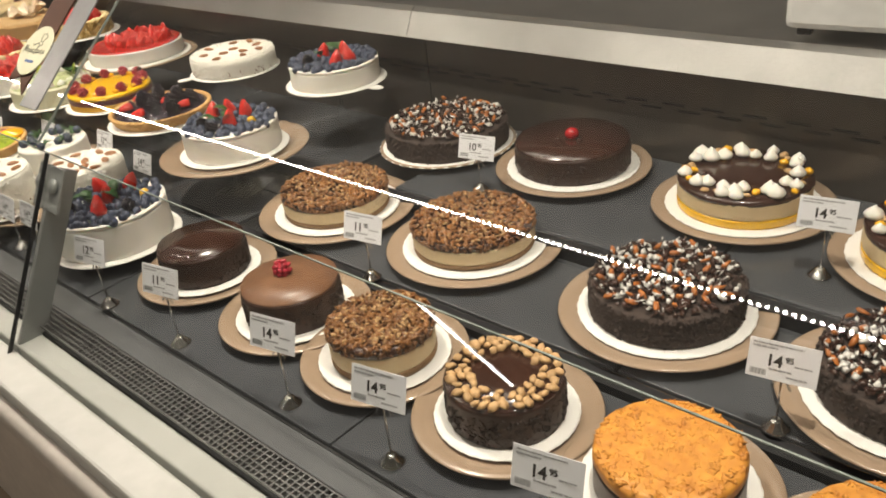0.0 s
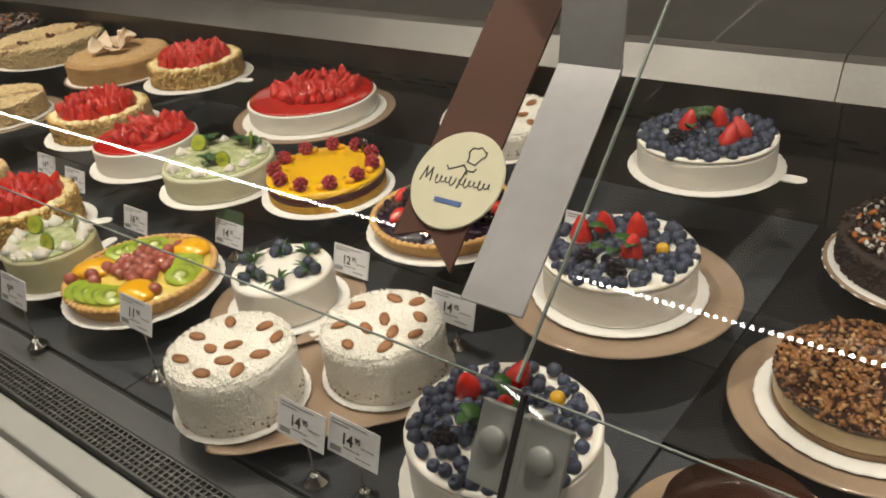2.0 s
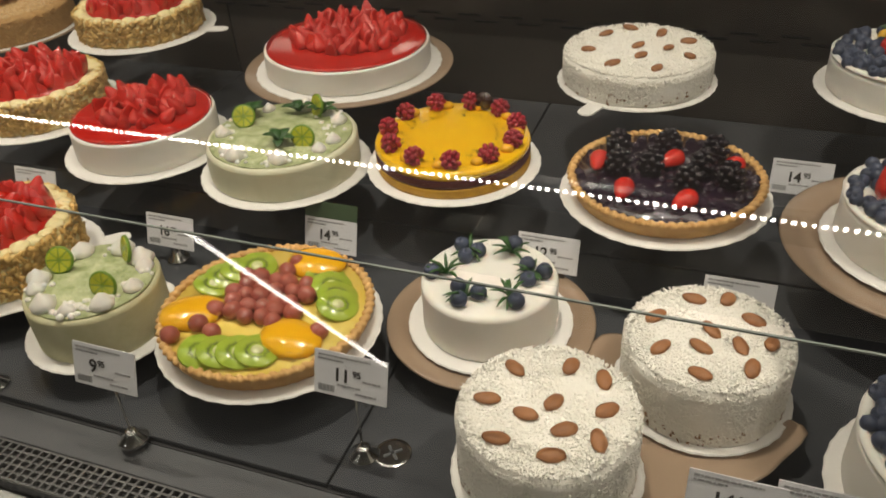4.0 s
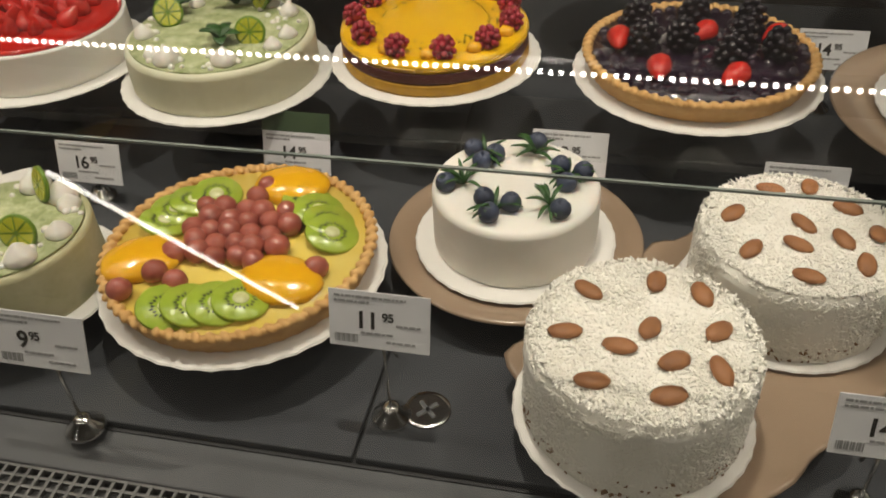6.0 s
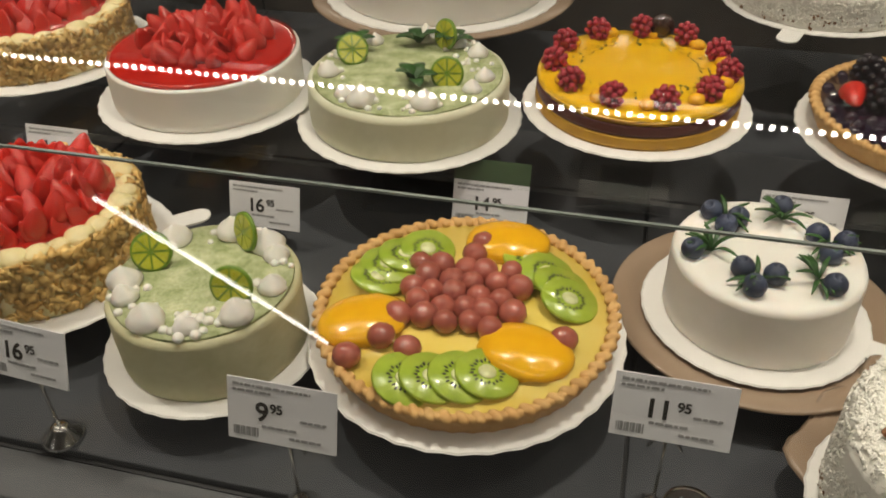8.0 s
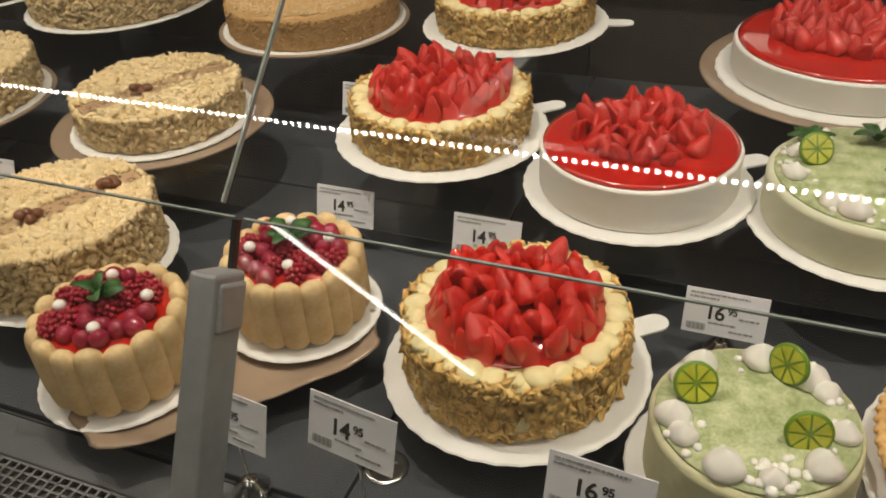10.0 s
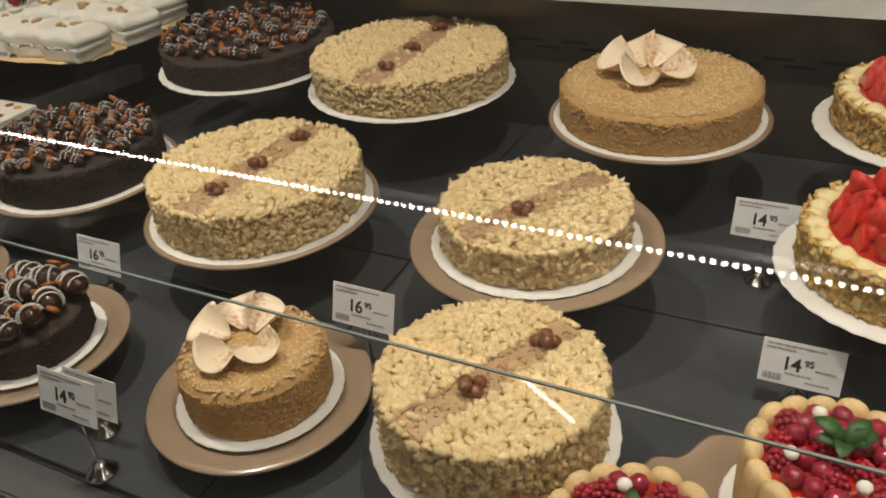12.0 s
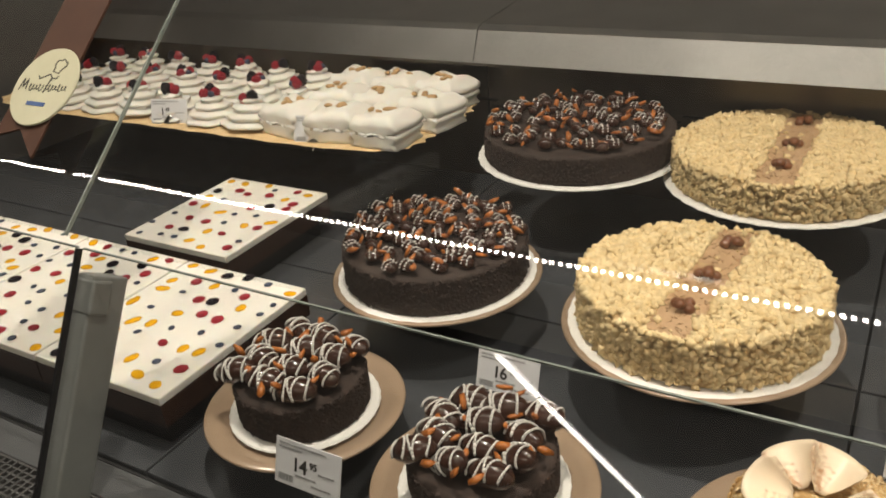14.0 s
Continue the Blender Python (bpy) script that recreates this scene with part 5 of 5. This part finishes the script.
tray = thing("meringue_tray", pose(-4.95, 1.35, 0.958), "scalloped gold-edged card tray", "tray")
bm = bmesh.new()
n = 120
lo, hi = [], []
for i in range(n):
    a = 2 * math.pi * i / n
    q = (abs(math.cos(a)) ** 6 + abs(math.sin(a)) ** 6) ** (-1 / 6)
    w = 1 + 0.012 * math.cos(40 * a)
    lo.append(bm.verts.new((q * math.cos(a) * 0.58 * w, q * math.sin(a) * 0.175 * w, -0.003)))
    hi.append(bm.verts.new((q * math.cos(a) * 0.585 * w, q * math.sin(a) * 0.18 * w, 0.0)))
bm.faces.new(lo[::-1]), bm.faces.new(hi)
for i in range(n):
    j = (i + 1) % n
    bm.faces.new((lo[i], lo[j], hi[j], hi[i]))
put("card", finish(bm, "dust", False), tray)
for x in (-5.3, -4.95, -4.55):
    stand(x, 1.35, 0.9545, DECK, 0)

rnd = random.Random(12)
def cream_slice_mesh():
    """A cut slice: rough piped cream with a flat underside and uneven square outline."""
    bm = bmesh.new()
    bmesh.ops.create_cube(bm, size=1.0)
    bmesh.ops.subdivide_edges(bm, edges=bm.edges[:], cuts=9, use_grid_fill=True)
    for v in bm.verts:
        p = v.co.copy()
        q = Vector((p.x * 0.096, p.y * 0.088, p.z * 0.056 + 0.01))
        edge = max(abs(p.x), abs(p.y)) * 2
        if p.z > 0:
            q.z -= 0.012 * edge ** 6
        k = noise.noise(q * 42) * 0.009 + noise.noise(q * 110) * 0.003
        q += Vector((p.x, p.y, 1.0 if p.z > 0.4 else 0.0)) * k
        q.x *= 1 - 0.10 * math.sin(p.z * 14) * (edge > 0.95)
        v.co = q
    return finish(bm, "cream")


SLAB = cream_slice_mesh()
for i in range(10):
    for j in range(3):
        x = -4.43 - i * 0.105 + 0.03 * (j % 2)
        y = 1.24 + j * 0.11
        if i < 3:
            s = thing("meringue_slice", pose(x, y, 0.977, 0, 0, rnd.uniform(-12, 12)), "white cream slice with crushed nuts on top", "pastry", "cream slices")
            put("cream", SLAB, s)
            put("lower_layer", finish(blob(0.046, 0.036, 0.012, 2, 0.2, j, 3), "custard"), s, pose(0, 0, -0.008))
            for k in range(5):
                drop("nut", "walnut", s, rnd.uniform(-0.025, 0.025), rnd.uniform(-0.018, 0.018), 0.04, rnd.uniform(0, 360), 0, 0, 0.9)
        else:
            s = thing("meringue_nest", pose(x, y, 0.959, 0, 0, rnd.uniform(0, 360)), "piped white cream meringue topped with berries", "pastry", "meringues")
            put("cream", PIECE["swirl"], s, pose(0, 0, 0.002, rnd.uniform(-6, 6), rnd.uniform(-6, 6), 0) @ Matrix.Diagonal((rnd.uniform(1.45, 1.7), rnd.uniform(1.45, 1.7), rnd.uniform(0.95, 1.3), 1)))
            for k in range(4):
                kk = ("rasp", "blackb", "rasp", "blueb")[k]
                drop({"rasp": "raspberry", "blackb": "blackberry", "blueb": "blueberry"}[kk], kk, s, 0.012 * math.cos(1.7 * k), 0.012 * math.sin(1.7 * k), 0.05, k * 80, 20, 0, 0.95)


# ---- price labels ----
TEXT = {}


def text_mesh(s, size):
    if (s, size) not in TEXT:
        cu = bpy.data.curves.new("price", "FONT")
        cu.body, cu.size, cu.extrude = s, size, 0.0001
        cu.offset, cu.space_character = size * 0.022, 0.92
        ob = bpy.data.objects.new("price", cu)
        scene.collection.objects.link(ob)
        me = bpy.data.meshes.new_from_object(ob.evaluated_get(bpy.context.evaluated_depsgraph_get()))
        bpy.data.objects.remove(ob)
        me.materials.clear()
        me.materials.append(M["ink"])
        TEXT[(s, size)] = me
    return TEXT[(s, size)]


def price_label(x, y, z, price, turn=0.0, up=0.1, tilt=-18, green=False):
    """A holder that stands at (x, y, z); the middle of its card is at the height up."""
    s = thing("price_label", pose(x, y, z, 0, 0, turn), "white price card clipped on a small chrome holder", "price label", "price labels")
    put("foot", finish(lathe([(0.0175, 0.0), (0.0185, 0.0015), (0.017, 0.004), (0.008, 0.013), (0.0075, 0.0145), (0.004, 0.016)], 28), "chrome"), s, label="round chrome foot")
    bm = bmesh.new()
    box(bm, -0.0012, 0.0012, -0.0012, 0.0012, 0.012, up - 0.012)
    for q in (-1, 1):
        box(bm, -0.0009, 0.0009, -0.0009, 0.0009, -0.012, 0.012, 0, pose(q * 0.0065, 0, up - 0.014, 0, q * 38, 0))
        box(bm, -0.0009, 0.0009, -0.0009, 0.0009, -0.012, 0.012, 0, pose(q * 0.0065, 0, up - 0.032, 0, -q * 28, 0))
    put("wire_clip", finish(bm, "chrome"), s)
    m = pose(0, -0.003, up, tilt, 0, 0) @ pose(0, 0, 0, 90, 0, 0)
    w, h = 0.083, 0.05
    card = put("card", box_mesh("label", -w / 2, w / 2, -h / 2, h / 2, -0.0012, 0.0), s, m)
    big, small = price.split(".")
    put("price", text_mesh(big, 0.021), card, pose(-0.02, -0.007, 0.0003))
    put("cents", text_mesh(small, 0.0105), card, pose(-0.02 + 0.0112 * len(big), 0.0005, 0.0003))
    bm = bmesh.new()
    for x0, x1, yy in ((-0.037, 0.022, 0.019), (-0.037, -0.008, 0.0145), (-0.015, 0.012, -0.0125), (0.014, 0.034, -0.0035), (0.006, 0.03, -0.019)):
        q = x0
        rr = random.Random(int(abs(x0) * 1e4) + int(yy * 1e4))
        while q < x1:
            e = q + rr.uniform(0.002, 0.006)
            box(bm, q, min(e, x1), yy, yy + 0.0022, 0.0, 0.0004)
            q = e + 0.0009
    for k in range(14):
        box(bm, -0.037 + 0.0014 * k, -0.0364 + 0.0014 * k + 0.0004 * (k % 3), -0.021, -0.0135, 0.0, 0.0004)
    put("small_print", finish(bm, "ink_grey", False), card)
    if green:
        put("green_band", box_mesh("green_label", -w / 2, w / 2, h / 2, h / 2 + 0.024, -0.0012, 0.0, 0.0), card, label="dark green header")


for x, y, z, p, t, up in (
    (-1.361, 0.562, DECK, "12.95", 12, 0.12), (-1.126, 0.569, DECK, "11.95", 12, 0.128), (-0.835, 0.576, DECK, "14.95", 12, 0.13), (-0.62, 0.578, DECK, "14.95", 12, 0.128), (-0.36, 0.578, DECK, "14.95", 12, 0.13),
    (-0.975, 0.885, T1, "11.95", 10, 0.105), (-0.239, 0.902, T1, "14.95", 10, 0.107), (-1.0, 1.234, T2, "10.95", 10, 0.098), (-0.315, 1.25, T2, "14.95", 10, 0.112),
    (-1.775, 0.575, DECK, "14.95", 0, 0.1), (-1.7, 0.589, DECK, "14.95", 0, 0.095), (-2.426, 0.541, DECK, "9.95", 0, 0.115), (-2.158, 0.6, DECK, "11.95", 0, 0.122),
    (-2.978, 0.543, DECK, "14.95", -6, 0.1), (-2.852, 0.54, DECK, "14.95", -8, 0.128), (-2.658, 0.564, DECK, "16.95", -4, 0.105), (-3.745, 0.562, DECK, "14.95", 0, 0.115), (-4.095, 0.56, DECK, "14.95", 0, 0.1), (-3.79, 0.612, DECK, "14.95", 0, 0.06),
    (-2.594, 0.87, DECK, "16.95", 0, 0.052), (-2.033, 0.935, DECK, "12.95", 0, 0.075), (-1.79, 0.905, DECK, "14.95", 0, 0.074), (-1.724, 1.2, DECK, "14.95", 0, 0.088),
    (-4.0, 0.83, DECK, "16.95", 0, 0.065), (-3.545, 0.818, DECK, "16.95", 0, 0.1), (-3.148, 1.162, DECK, "14.95", 0, 0.098), (-3.076, 0.94, DECK, "14.95", 0, 0.058), (-2.867, 0.9, DECK, "14.95", 0, 0.076),
):
    price_label(x, y, z, p, t, up)
price_label(-2.35, 0.92, DECK, "14.95", 0, 0.056, -18, True)
for x, z in ((-4.562, 0.958), (-4.936, 0.958)):
    price_label(x, 1.205, z, "1.49", 15, 0.022)

for x, y in ((-2.128, 0.612), (-2.868, 0.608)):
    s = thing("metal_disc", pose(x, y, DECK), "flat round metal disc lying on the deck", "disc")
    put("disc", finish(lathe([(0.021, 0.0), (0.0215, 0.001), (0.0205, 0.002), (0.016, 0.0016)], 32), "chrome"), s)
    bm = box(box(bmesh.new(), -0.011, 0.011, -0.0018, 0.0018, 0.0015, 0.0025, 0, pose(0, 0, 0, 0, 0, 45)), -0.011, 0.011, -0.0018, 0.0018, 0.0015, 0.0025, 0, pose(0, 0, 0, 0, 0, -45))
    put("cross", finish(bm, "grey_strip", False), s)

# ---- floor tiles ----
TILE = box_mesh("tile", -0.1475, 0.1475, -0.1475, 0.1475, -0.012, 0.0, 0.002)
floor_ob = bpy.data.objects["floor"]
for i in range(24):
    for j in range(8):
        put("tile", TILE, floor_ob, pose(-6.0 + 0.3 * i, -2.0 + 0.3 * j, 0))
REST = bmesh.new()
for i in range(60):
    for j in range(43):
        x, y = -12 + 0.3 * i, -9.0 + 0.3 * j
        if not (-6.1 < x < 1.0 and -2.1 < y < 0.2) and y < 0.3:
            v = [REST.verts.new((x + a, y + b, -0.001)) for a, b in ((-0.1475, -0.1475), (0.1475, -0.1475), (0.1475, 0.1475), (-0.1475, 0.1475))]
            REST.faces.new(v)
put("far_tiling", finish(REST, "tile", False), floor_ob)["kind"] = "stuff"
